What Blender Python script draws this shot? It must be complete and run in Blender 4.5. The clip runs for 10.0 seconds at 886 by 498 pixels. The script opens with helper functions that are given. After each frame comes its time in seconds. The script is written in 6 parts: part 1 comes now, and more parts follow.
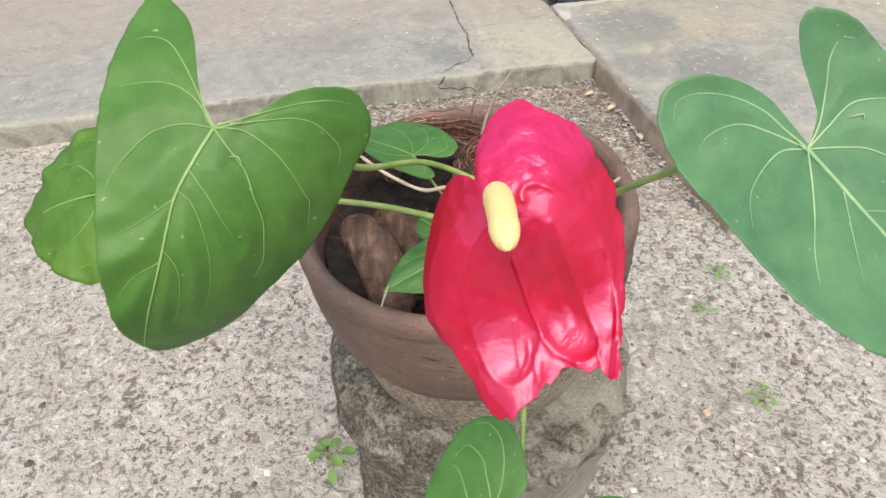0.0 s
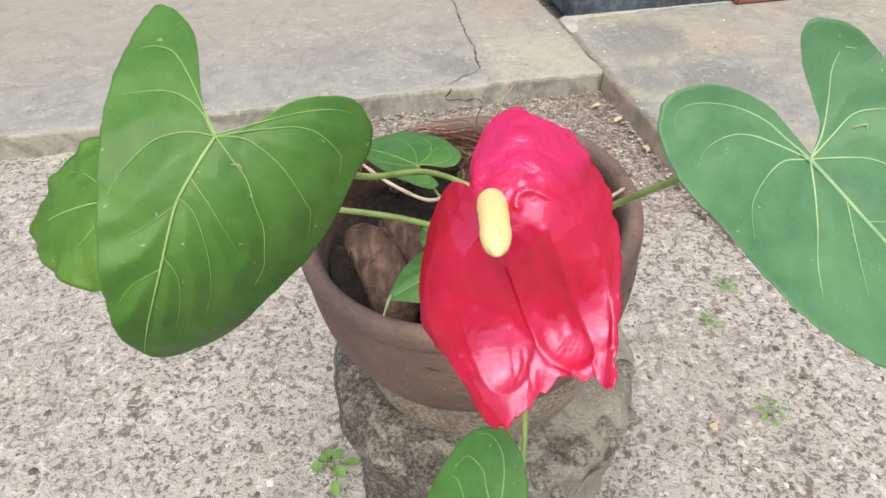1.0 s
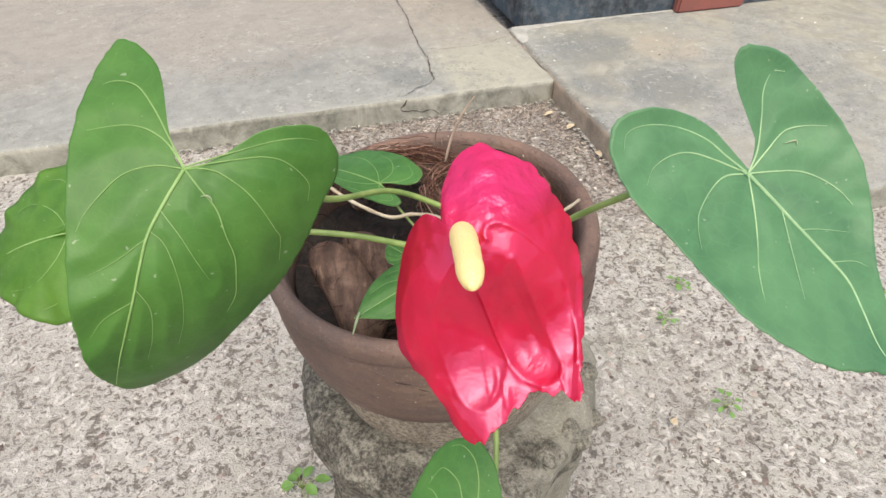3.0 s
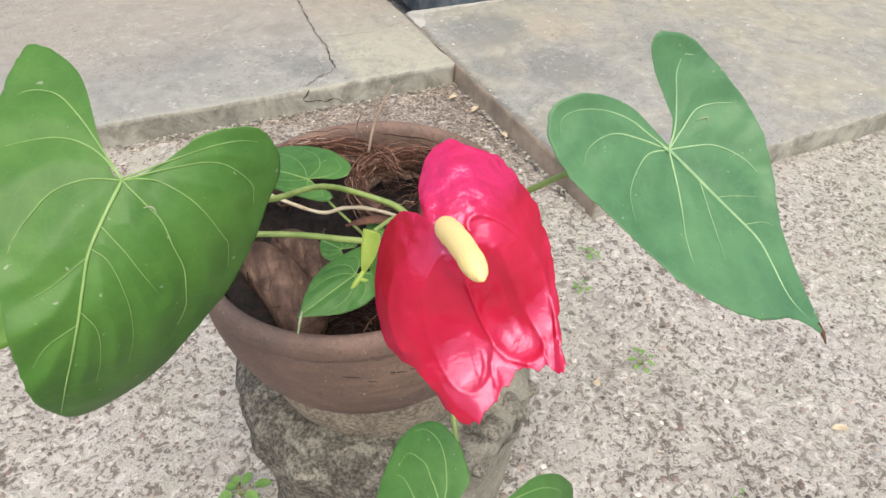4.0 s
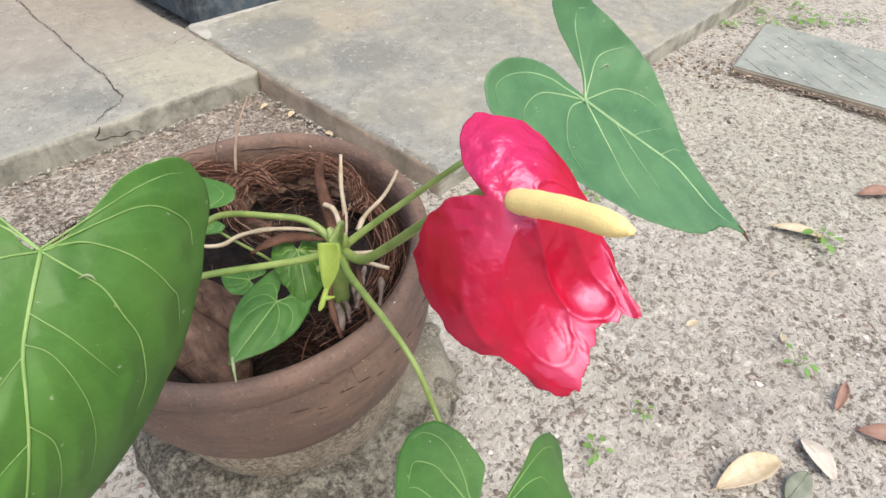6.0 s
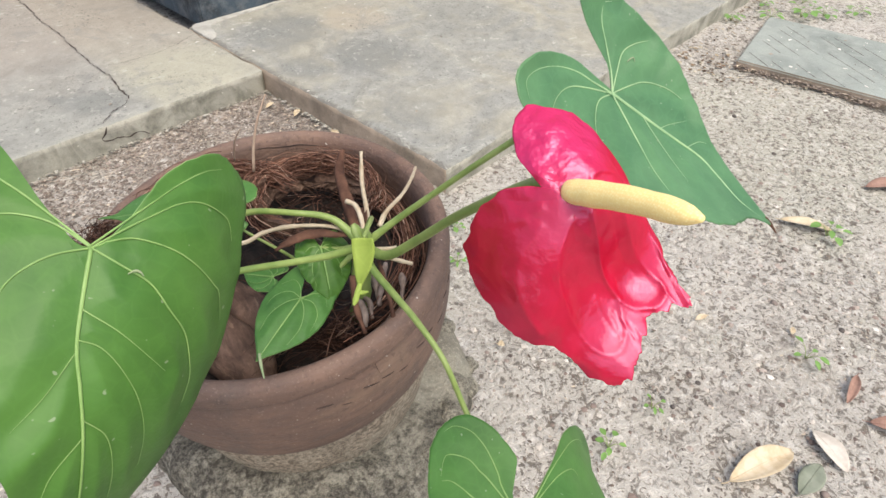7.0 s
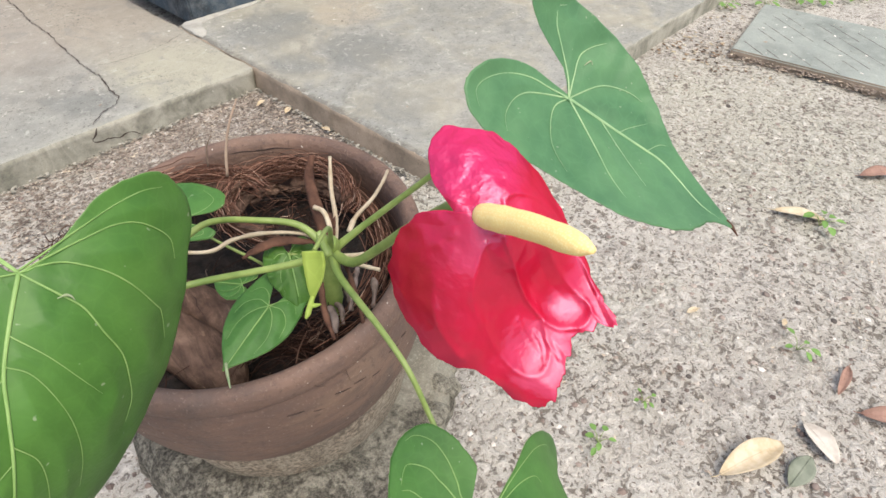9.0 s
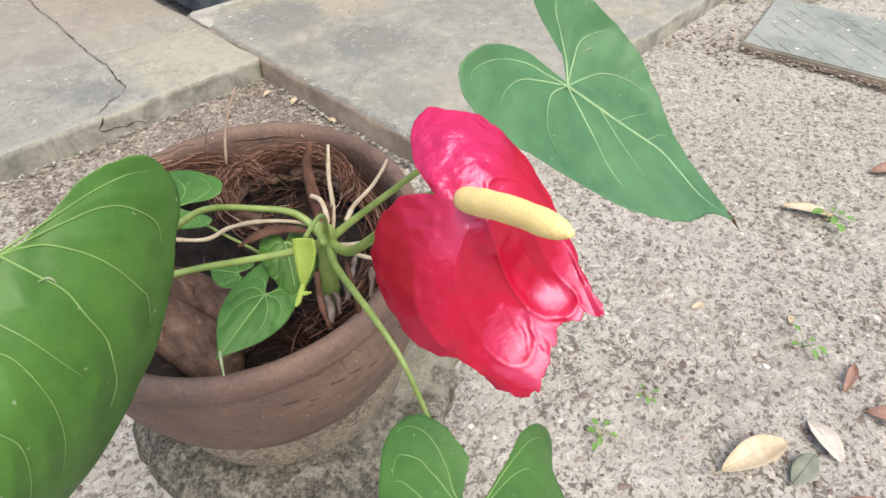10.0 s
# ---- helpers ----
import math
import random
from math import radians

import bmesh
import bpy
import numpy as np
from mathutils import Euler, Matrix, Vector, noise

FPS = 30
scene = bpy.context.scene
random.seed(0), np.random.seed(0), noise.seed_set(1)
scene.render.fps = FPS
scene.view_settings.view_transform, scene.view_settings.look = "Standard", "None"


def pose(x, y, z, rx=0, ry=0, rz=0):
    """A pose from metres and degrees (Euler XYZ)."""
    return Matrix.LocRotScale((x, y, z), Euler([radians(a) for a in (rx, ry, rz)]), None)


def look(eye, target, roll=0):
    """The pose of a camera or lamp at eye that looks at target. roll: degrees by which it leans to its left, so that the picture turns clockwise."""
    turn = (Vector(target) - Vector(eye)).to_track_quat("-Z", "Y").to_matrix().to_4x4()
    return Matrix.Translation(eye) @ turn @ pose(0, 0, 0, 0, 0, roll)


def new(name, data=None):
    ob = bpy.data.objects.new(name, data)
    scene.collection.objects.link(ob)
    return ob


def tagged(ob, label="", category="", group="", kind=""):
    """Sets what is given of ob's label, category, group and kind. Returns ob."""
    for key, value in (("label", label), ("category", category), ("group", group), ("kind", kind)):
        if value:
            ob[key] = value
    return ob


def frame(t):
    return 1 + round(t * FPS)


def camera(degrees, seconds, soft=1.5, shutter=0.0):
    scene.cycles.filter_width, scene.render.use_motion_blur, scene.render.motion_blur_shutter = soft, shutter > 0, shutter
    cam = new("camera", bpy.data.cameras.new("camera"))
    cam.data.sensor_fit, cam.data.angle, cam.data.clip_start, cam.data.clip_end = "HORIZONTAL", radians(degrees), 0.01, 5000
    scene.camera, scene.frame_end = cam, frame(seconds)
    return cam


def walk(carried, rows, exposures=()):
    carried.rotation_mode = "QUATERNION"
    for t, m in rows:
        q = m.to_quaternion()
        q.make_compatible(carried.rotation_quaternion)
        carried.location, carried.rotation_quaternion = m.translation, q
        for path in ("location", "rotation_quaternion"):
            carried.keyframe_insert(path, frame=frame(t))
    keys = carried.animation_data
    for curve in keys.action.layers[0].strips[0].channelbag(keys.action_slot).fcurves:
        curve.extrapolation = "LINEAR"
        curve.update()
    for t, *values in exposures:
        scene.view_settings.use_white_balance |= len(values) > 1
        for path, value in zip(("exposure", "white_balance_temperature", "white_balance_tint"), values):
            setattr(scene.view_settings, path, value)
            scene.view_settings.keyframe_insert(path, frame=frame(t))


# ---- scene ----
cam = camera(74.0, 10.0)
PATH = [
    (0, (0.1766, 0.1283, 1.0191), (0.1377, 1.5879, -0.3485), -0.79),
    (0.5, (0.1802, 0.1289, 1.0160), (0.1389, 1.5992, -0.3364), -0.31),
    (1, (0.1805, 0.1279, 1.0177), (0.1170, 1.6119, -0.3210), -1.08),
    (1.5, (0.1793, 0.1275, 1.0225), (0.0906, 1.6224, -0.2992), -1.90),
    (2, (0.1809, 0.1297, 1.0214), (0.1123, 1.6190, -0.3026), -1.49),
    (2.2, (0.1806, 0.1290, 1.0226), (0.1610, 1.6305, -0.296), -1.70),
    (3.5, (0.1664, 0.1212, 1.0370), (0.3297, 1.6165, -0.2882), 1.95),
    (4, (0.1504, 0.1218, 1.0392), (0.5203, 1.5416, -0.3034), 3.26),
    (4.5, (0.1343, 0.1296, 1.0323), (0.7523, 1.4472, -0.3482), 4.06),
    (5, (0.1106, 0.1429, 1.0305), (0.9011, 1.3740, -0.3222), 4.17),
    (5.5, (0.0947, 0.1524, 1.0259), (0.9789, 1.3546, -0.3085), 3.97),
    (7, (0.0639, 0.1679, 1.0224), (0.9419, 1.3568, -0.3103), 2.93),
    (7.5, (0.0664, 0.1640, 1.0293), (0.9243, 1.3505, -0.3307), 1.55),
    (8, (0.0729, 0.1641, 1.0314), (0.9275, 1.3605, -0.3160), 1.62),
    (8.5, (0.0853, 0.1615, 1.0319), (0.9523, 1.3528, -0.3169), 1.61),
    (9, (0.0930, 0.1588, 1.0298), (0.9614, 1.3465, -0.3333), 1.83),
    (9.5, (0.0957, 0.1568, 1.0331), (0.9435, 1.3611, -0.3237), 1.44),
    (10, (0.1012, 0.1555, 1.0244), (0.9385, 1.3413, -0.3513), 1.80),
]
walk(cam, [(t, look(eye, target, roll)) for t, eye, target, roll in PATH])

# ---- daylight: bright overcast sky, soft sun from above ----
world = bpy.data.worlds.new("sky")
scene.world = world
world.use_nodes = True
wn = world.node_tree
sky = wn.nodes.new("ShaderNodeTexSky")
sky.sky_type, sky.sun_disc = "NISHITA", False
sky.sun_elevation, sky.sun_rotation = radians(63), radians(190)
sky.air_density, sky.dust_density, sky.ozone_density = 1.0, 4.0, 1.0
bg = wn.nodes["Background"]
wn.links.new(sky.outputs[0], bg.inputs[0])
bg.inputs[1].default_value = 0.13
sun_data = bpy.data.lights.new("sun", "SUN")
sun_data.energy, sun_data.angle, sun_data.color = 1.3, radians(60), (1.0, 0.94, 0.80)
sun = new("sun", sun_data)
sun.matrix_world = look((0.6, -1.6, 4.6), (0.2, 0.5, 0.5))
scene.view_settings.exposure = 0.95


# ---- materials ----
def mat(name, rough=0.6, metal=0.0, spec=0.5):
    m = bpy.data.materials.new(name)
    m.use_nodes = True
    b = m.node_tree.nodes["Principled BSDF"]
    b.inputs["Roughness"].default_value = rough
    b.inputs["Metallic"].default_value = metal
    b.inputs["Specular IOR Level"].default_value = spec
    return m, m.node_tree, b


def coords(nt, kind="Object"):
    return nt.nodes.new("ShaderNodeTexCoord").outputs[kind]


def noise_tex(nt, vec, scale, detail=4.0, rough=0.55, distortion=0.0):
    n = nt.nodes.new("ShaderNodeTexNoise")
    n.inputs["Scale"].default_value, n.inputs["Detail"].default_value = scale, detail
    n.inputs["Roughness"].default_value, n.inputs["Distortion"].default_value = rough, distortion
    nt.links.new(vec, n.inputs["Vector"])
    return n.outputs["Fac"]


def noise_vec(nt, vec, scale):
    n = nt.nodes.new("ShaderNodeTexNoise")
    n.inputs["Scale"].default_value = scale
    nt.links.new(vec, n.inputs["Vector"])
    return n.outputs["Color"]


def voronoi(nt, vec, scale, feature="F1", rnd=1.0):
    n = nt.nodes.new("ShaderNodeTexVoronoi")
    n.feature = feature
    n.inputs["Scale"].default_value, n.inputs["Randomness"].default_value = scale, rnd
    nt.links.new(vec, n.inputs["Vector"])
    return n.outputs["Distance"]


def ramp(nt, fac, stops):
    n = nt.nodes.new("ShaderNodeValToRGB")
    cr = n.color_ramp
    while len(cr.elements) < len(stops):
        cr.elements.new(0.5)
    for e, (p, c) in zip(cr.elements, stops):
        e.position = p
        e.color = (*c, 1.0) if len(c) == 3 else c
    nt.links.new(fac, n.inputs[0])
    return n.outputs[0]


def grey(a):
    return (a, a, a)


def mixc(nt, fac, a, b, mode="MIX"):
    n = nt.nodes.new("ShaderNodeMix")
    n.data_type, n.blend_type = "RGBA", mode
    for sock, v in ((n.inputs[0], fac), (n.inputs[6], a), (n.inputs[7], b)):
        if isinstance(v, (int, float)):
            sock.default_value = v
        elif isinstance(v, tuple):
            sock.default_value = (*v, 1.0)
        else:
            nt.links.new(v, sock)
    return n.outputs[2]


def maths(nt, op, a, b=0.0):
    n = nt.nodes.new("ShaderNodeMath")
    n.operation = op
    for sock, v in zip(n.inputs, (a, b)):
        if isinstance(v, (int, float)):
            sock.default_value = v
        else:
            nt.links.new(v, sock)
    return n.outputs[0]


def bump(nt, b, height, strength=0.3, dist=0.002):
    n = nt.nodes.new("ShaderNodeBump")
    n.inputs["Strength"].default_value, n.inputs["Distance"].default_value = strength, dist
    nt.links.new(height, n.inputs["Height"])
    nt.links.new(n.outputs[0], b.inputs["Normal"])


def random_of(nt):
    return nt.nodes.new("ShaderNodeObjectInfo").outputs["Random"]


def stain_at(nt, vec, centre, radius, ragged=0.6, scale=9.0):
    """A ragged stain about one spot: 1 inside, 0 outside."""
    far = nt.nodes.new("ShaderNodeVectorMath")
    far.operation = "DISTANCE"
    far.inputs[1].default_value = centre
    nt.links.new(vec, far.inputs[0])
    d = maths(nt, "ADD", maths(nt, "DIVIDE", far.outputs["Value"], radius), maths(nt, "MULTIPLY", noise_tex(nt, vec, scale, 6, 0.65, 0.6), ragged * 2.0))
    return ramp(nt, maths(nt, "MULTIPLY", maths(nt, "SUBTRACT", d, ragged), 0.5), [(0.36, grey(1)), (0.62, grey(0))])


def sand_material():
    """Pale beach-like sand, rain-pitted: pit shade and lit rims put into the colour, larger damp and browned patches.
    """
    m, nt, b = mat("sand", 0.95, spec=0.2)
    v = coords(nt)
    big = noise_tex(nt, v, 1.7, 5, 0.6)
    mid = noise_tex(nt, v, 13, 5, 0.6)
    fine = noise_tex(nt, v, 260, 3, 0.7)
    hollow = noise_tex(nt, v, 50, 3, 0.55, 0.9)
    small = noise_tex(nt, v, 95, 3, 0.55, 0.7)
    base = ramp(nt, big, [(0.3, (0.36, 0.337, 0.292)), (0.5, (0.435, 0.41, 0.362)), (0.72, (0.495, 0.47, 0.42))])
    base = mixc(nt, ramp(nt, mid, [(0.44, grey(0)), (0.66, grey(0.4))]), base, (0.355, 0.322, 0.275))
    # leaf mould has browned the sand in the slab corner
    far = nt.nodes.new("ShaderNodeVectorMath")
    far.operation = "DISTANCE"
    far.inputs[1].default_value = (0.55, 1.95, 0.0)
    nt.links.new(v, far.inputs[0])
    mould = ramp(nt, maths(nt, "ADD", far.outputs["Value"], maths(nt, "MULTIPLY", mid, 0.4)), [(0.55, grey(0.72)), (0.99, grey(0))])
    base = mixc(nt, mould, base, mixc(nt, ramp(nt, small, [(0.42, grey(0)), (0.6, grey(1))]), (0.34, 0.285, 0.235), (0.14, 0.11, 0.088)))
    # a faint green film of algae and damp dark blotches
    algae = ramp(nt, noise_tex(nt, v, 2.3, 5, 0.65, 0.8), [(0.54, grey(0)), (0.7, grey(0.38))])
    base = mixc(nt, algae, base, (0.40, 0.41, 0.29))
    blot = ramp(nt, noise_tex(nt, v, 7, 5, 0.65, 0.8), [(0.57, grey(0)), (0.70, grey(0.7))])
    base = mixc(nt, blot, base, (0.24, 0.215, 0.19))
    base = mixc(nt, maths(nt, "MULTIPLY", stain_at(nt, v, (2.0, 0.95, 0.0), 0.55, 0.6, 3.0), 0.5), base, (0.40, 0.395, 0.315))
    # shade in hollows and light on rims as colour, thicker in some stretches
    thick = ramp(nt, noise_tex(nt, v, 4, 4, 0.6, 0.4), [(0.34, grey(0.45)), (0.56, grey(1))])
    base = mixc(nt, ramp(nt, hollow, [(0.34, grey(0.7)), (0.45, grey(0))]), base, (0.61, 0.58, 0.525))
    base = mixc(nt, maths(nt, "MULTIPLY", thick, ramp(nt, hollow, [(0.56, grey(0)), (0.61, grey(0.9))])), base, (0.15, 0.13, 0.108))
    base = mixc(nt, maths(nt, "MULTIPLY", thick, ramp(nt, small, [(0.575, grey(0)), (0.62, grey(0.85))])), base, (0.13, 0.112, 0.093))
    # scattered round dark dots
    dots = maths(nt, "MULTIPLY", ramp(nt, voronoi(nt, mixc(nt, 0.012, v, noise_vec(nt, v, 50)), 27), [(0.13, grey(0.85)), (0.21, grey(0))]), ramp(nt, noise_tex(nt, v, 6, 3, 0.5), [(0.46, grey(0)), (0.56, grey(1))]))
    base = mixc(nt, dots, base, (0.125, 0.108, 0.09))
    base = mixc(nt, ramp(nt, fine, [(0.33, grey(0.4)), (0.40, grey(0))]), base, (0.22, 0.196, 0.168))
    base = mixc(nt, ramp(nt, fine, [(0.59, grey(0)), (0.66, grey(0.5))]), base, (0.70, 0.665, 0.61))
    nt.links.new(base, b.inputs["Base Color"])
    h = maths(nt, "SUBTRACT", maths(nt, "MULTIPLY", fine, 0.35), maths(nt, "ADD", hollow, maths(nt, "MULTIPLY", small, 0.6)))
    bump(nt, b, h, 1.0, 0.010)
    return m


def concrete_material(name, light, dark, stain, moss=0.0, scale=1.0):
    m, nt, b = mat(name, 0.88, spec=0.3)
    v = coords(nt)
    big = noise_tex(nt, v, 2.0 * scale, 6, 0.6, 0.5)
    mid = noise_tex(nt, v, 11 * scale, 6, 0.6)
    fine = noise_tex(nt, v, 220, 3, 0.7)
    c = ramp(nt, big, [(0.33, dark), (0.5, light), (0.68, tuple(min(1, q * 1.12) for q in light))])
    c = mixc(nt, ramp(nt, mid, [(0.45, grey(0)), (0.7, grey(0.65))]), c, stain)
    c = mixc(nt, ramp(nt, fine, [(0.3, grey(0.5)), (0.45, grey(0))]), c, tuple(q * 0.5 for q in dark))
    c = mixc(nt, ramp(nt, noise_tex(nt, v, 60 * scale, 5, 0.7), [(0.57, grey(0)), (0.7, grey(0.5))]), c, stain)
    c = mixc(nt, ramp(nt, noise_tex(nt, v, 4.3 * scale, 6, 0.7, 1.2), [(0.55, grey(0)), (0.66, grey(0.45))]), c, dark)
    c = mixc(nt, ramp(nt, noise_tex(nt, v, 75, 2, 0.5), [(0.72, grey(0)), (0.75, grey(0.7))]), c, tuple(min(0.75, q * 1.7) for q in light))
    if moss:
        w = maths(nt, "MULTIPLY", ramp(nt, noise_tex(nt, v, 9, 6, 0.65, 0.6), [(0.45, grey(0)), (0.6, grey(1))]), moss)
        c = mixc(nt, w, c, mixc(nt, ramp(nt, noise_tex(nt, v, 90, 4), [(0.4, grey(0)), (0.6, grey(1))]), (0.035, 0.04, 0.03), (0.13, 0.13, 0.09)))
    nt.links.new(c, b.inputs["Base Color"])
    bump(nt, b, maths(nt, "ADD", fine, mid), 0.6, 0.003)
    return m


def slab_material(name, left):
    """Old cement: warm beige worn with cool grey, dark lichen specks and pale scuffs."""
    m, nt, b = mat(name, 0.9, spec=0.25)
    v = coords(nt)
    sep = nt.nodes.new("ShaderNodeSeparateXYZ")
    nt.links.new(v, sep.inputs[0])
    big = noise_tex(nt, v, 3.2, 6, 0.62, 0.8)
    mid = noise_tex(nt, v, 17, 6, 0.65, 0.4)
    fine = noise_tex(nt, v, 260, 3, 0.7)
    warm = ramp(nt, mid, [(0.30, (0.275, 0.262, 0.212)), (0.52, (0.33, 0.314, 0.256)), (0.74, (0.38, 0.362, 0.30))])
    cool = ramp(nt, mid, [(0.30, (0.225, 0.23, 0.212)), (0.52, (0.28, 0.282, 0.26)), (0.74, (0.335, 0.335, 0.305))])
    if left:
        # the cool grey skim ends at the old crack
        side = maths(nt, "ADD", maths(nt, "MULTIPLY", sep.outputs["X"], -4.0), -1.2)
        grow = maths(nt, "ADD", side, maths(nt, "MULTIPLY", big, 0.5))
        w = ramp(nt, grow, [(0.42, grey(0.2)), (0.62, grey(0.8))])
    else:
        w = ramp(nt, big, [(0.42, grey(0.05)), (0.58, grey(0.9))])
    c = mixc(nt, w, warm, cool)
    c = mixc(nt, ramp(nt, noise_tex(nt, v, 7, 6, 0.7, 1.0), [(0.57, grey(0)), (0.68, grey(0.5))]), c, (0.165, 0.165, 0.15))
    # pale worn arris along the front edge
    if left:
        band = ramp(nt, maths(nt, "ADD", maths(nt, "MULTIPLY", sep.outputs["Y"], 9.0), maths(nt, "MULTIPLY", mid, 0.4)), [(0.24, grey(0.6)), (0.42, grey(0))])
        c = mixc(nt, band, c, (0.37, 0.365, 0.31))
        c = mixc(nt, maths(nt, "MULTIPLY", stain_at(nt, v, (-0.2, 0.17, 0.08), 0.22, 0.4), 0.55), c, (0.40, 0.385, 0.295))
        for at, radius, share in (((-0.50, 0.15, 0.08), 0.085, 0.7), ((-0.51, 0.50, 0.08), 0.07, 0.6), ((-0.59, 0.25, 0.08), 0.03, 0.7), ((-0.9, 0.35, 0.08), 0.16, 0.4)):
            c = mixc(nt, maths(nt, "MULTIPLY", stain_at(nt, v, at, radius, 0.55), share), c, (0.195, 0.2, 0.185))
        back = ramp(nt, maths(nt, "ADD", sep.outputs["Y"], maths(nt, "MULTIPLY", big, 0.6)), [(0.55, grey(0)), (0.95, grey(0.5))])
        c = mixc(nt, back, c, (0.335, 0.285, 0.235))
    else:
        for at, radius, share in (((0.25, 0.22, 0.08), 0.17, 0.7), ((0.36, -0.17, 0.08), 0.16, 0.75), ((0.12, -0.1, 0.08), 0.10, 0.6), ((0.14, -0.55, 0.08), 0.12, 0.35), ((0.9, -0.2, 0.08), 0.2, 0.3)):
            c = mixc(nt, maths(nt, "MULTIPLY", stain_at(nt, v, at, radius, 0.8, 7.0), share), c, (0.185, 0.19, 0.178))
        c = mixc(nt, maths(nt, "MULTIPLY", stain_at(nt, v, (0.56, 0.15, 0.08), 0.14, 0.6), 0.6), c, (0.36, 0.315, 0.245))
        # darker, ragged band where the brown edge rounds over
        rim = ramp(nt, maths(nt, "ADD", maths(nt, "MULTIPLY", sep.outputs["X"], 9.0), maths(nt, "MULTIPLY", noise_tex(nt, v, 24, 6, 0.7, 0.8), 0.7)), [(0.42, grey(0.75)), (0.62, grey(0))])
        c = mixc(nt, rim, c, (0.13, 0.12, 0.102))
    lichen = maths(nt, "MULTIPLY", ramp(nt, noise_tex(nt, v, 95, 5, 0.75, 0.5), [(0.565, grey(0)), (0.63, grey(0.8))]), ramp(nt, big, [(0.45, grey(0.15)), (0.6, grey(1))]))
    c = mixc(nt, lichen, c, (0.09, 0.09, 0.08))
    scuff = maths(nt, "MULTIPLY", ramp(nt, noise_tex(nt, v, 34, 5, 0.72, 0.9), [(0.58, grey(0)), (0.64, grey(0.6))]), ramp(nt, noise_tex(nt, v, 2.6, 4, 0.6), [(0.42, grey(0.2)), (0.58, grey(1))]))
    c = mixc(nt, scuff, c, (0.47, 0.46, 0.41))
    stains = ramp(nt, noise_tex(nt, v, 5.5, 5, 0.6, 1.3), [(0.56, grey(0)), (0.64, grey(0.35)), (0.72, grey(0.55))])
    c = mixc(nt, stains, c, (0.20, 0.205, 0.195))
    c = mixc(nt, ramp(nt, fine, [(0.32, grey(0.45)), (0.43, grey(0))]), c, (0.12, 0.115, 0.1))
    c = mixc(nt, ramp(nt, fine, [(0.60, grey(0)), (0.7, grey(0.45))]), c, (0.46, 0.44, 0.39))
    nt.links.new(c, b.inputs["Base Color"])
    bump(nt, b, maths(nt, "ADD", fine, mid), 0.7, 0.003)
    return m


def clay_material():
    m, nt, b = mat("fired_clay", 0.7, spec=0.35)
    v = coords(nt)
    st = nt.nodes.new("ShaderNodeMapping")
    st.inputs["Scale"].default_value = (1.0, 1.0, 4.0)
    nt.links.new(v, st.inputs[0])
    big = noise_tex(nt, v, 6, 5, 0.55, 0.3)
    mid = noise_tex(nt, v, 28, 5, 0.6)
    turned = noise_tex(nt, st.outputs[0], 22, 5, 0.65, 0.3)
    c = ramp(nt, big, [(0.32, (0.125, 0.080, 0.062)), (0.5, (0.182, 0.115, 0.086)), (0.7, (0.24, 0.156, 0.114))])
    c = mixc(nt, ramp(nt, turned, [(0.44, grey(0)), (0.64, grey(0.6))]), c, (0.105, 0.075, 0.064))
    c = mixc(nt, ramp(nt, noise_tex(nt, v, 11, 5, 0.6, 0.8), [(0.54, grey(0)), (0.68, grey(0.55))]), c, (0.10, 0.08, 0.07))
    c = mixc(nt, ramp(nt, noise_tex(nt, v, 9, 5, 0.6, 0.6), [(0.56, grey(0)), (0.7, grey(0.5))]), c, (0.25, 0.17, 0.118))
    c = mixc(nt, ramp(nt, noise_tex(nt, v, 150, 4, 0.7), [(0.56, grey(0)), (0.66, grey(0.5))]), c, (0.08, 0.056, 0.046))
    c = mixc(nt, ramp(nt, noise_tex(nt, v, 330, 3, 0.7), [(0.60, grey(0)), (0.68, grey(0.4))]), c, (0.34, 0.25, 0.19))
    specks = ramp(nt, noise_tex(nt, v, 210, 1, 0.5), [(0.765, grey(0)), (0.785, grey(0.9))])
    c = mixc(nt, specks, c, (0.62, 0.56, 0.48))
    nt.links.new(c, b.inputs["Base Color"])
    bump(nt, b, maths(nt, "ADD", maths(nt, "ADD", mid, turned), noise_tex(nt, v, 140, 4)), 0.6, 0.0028)
    return m


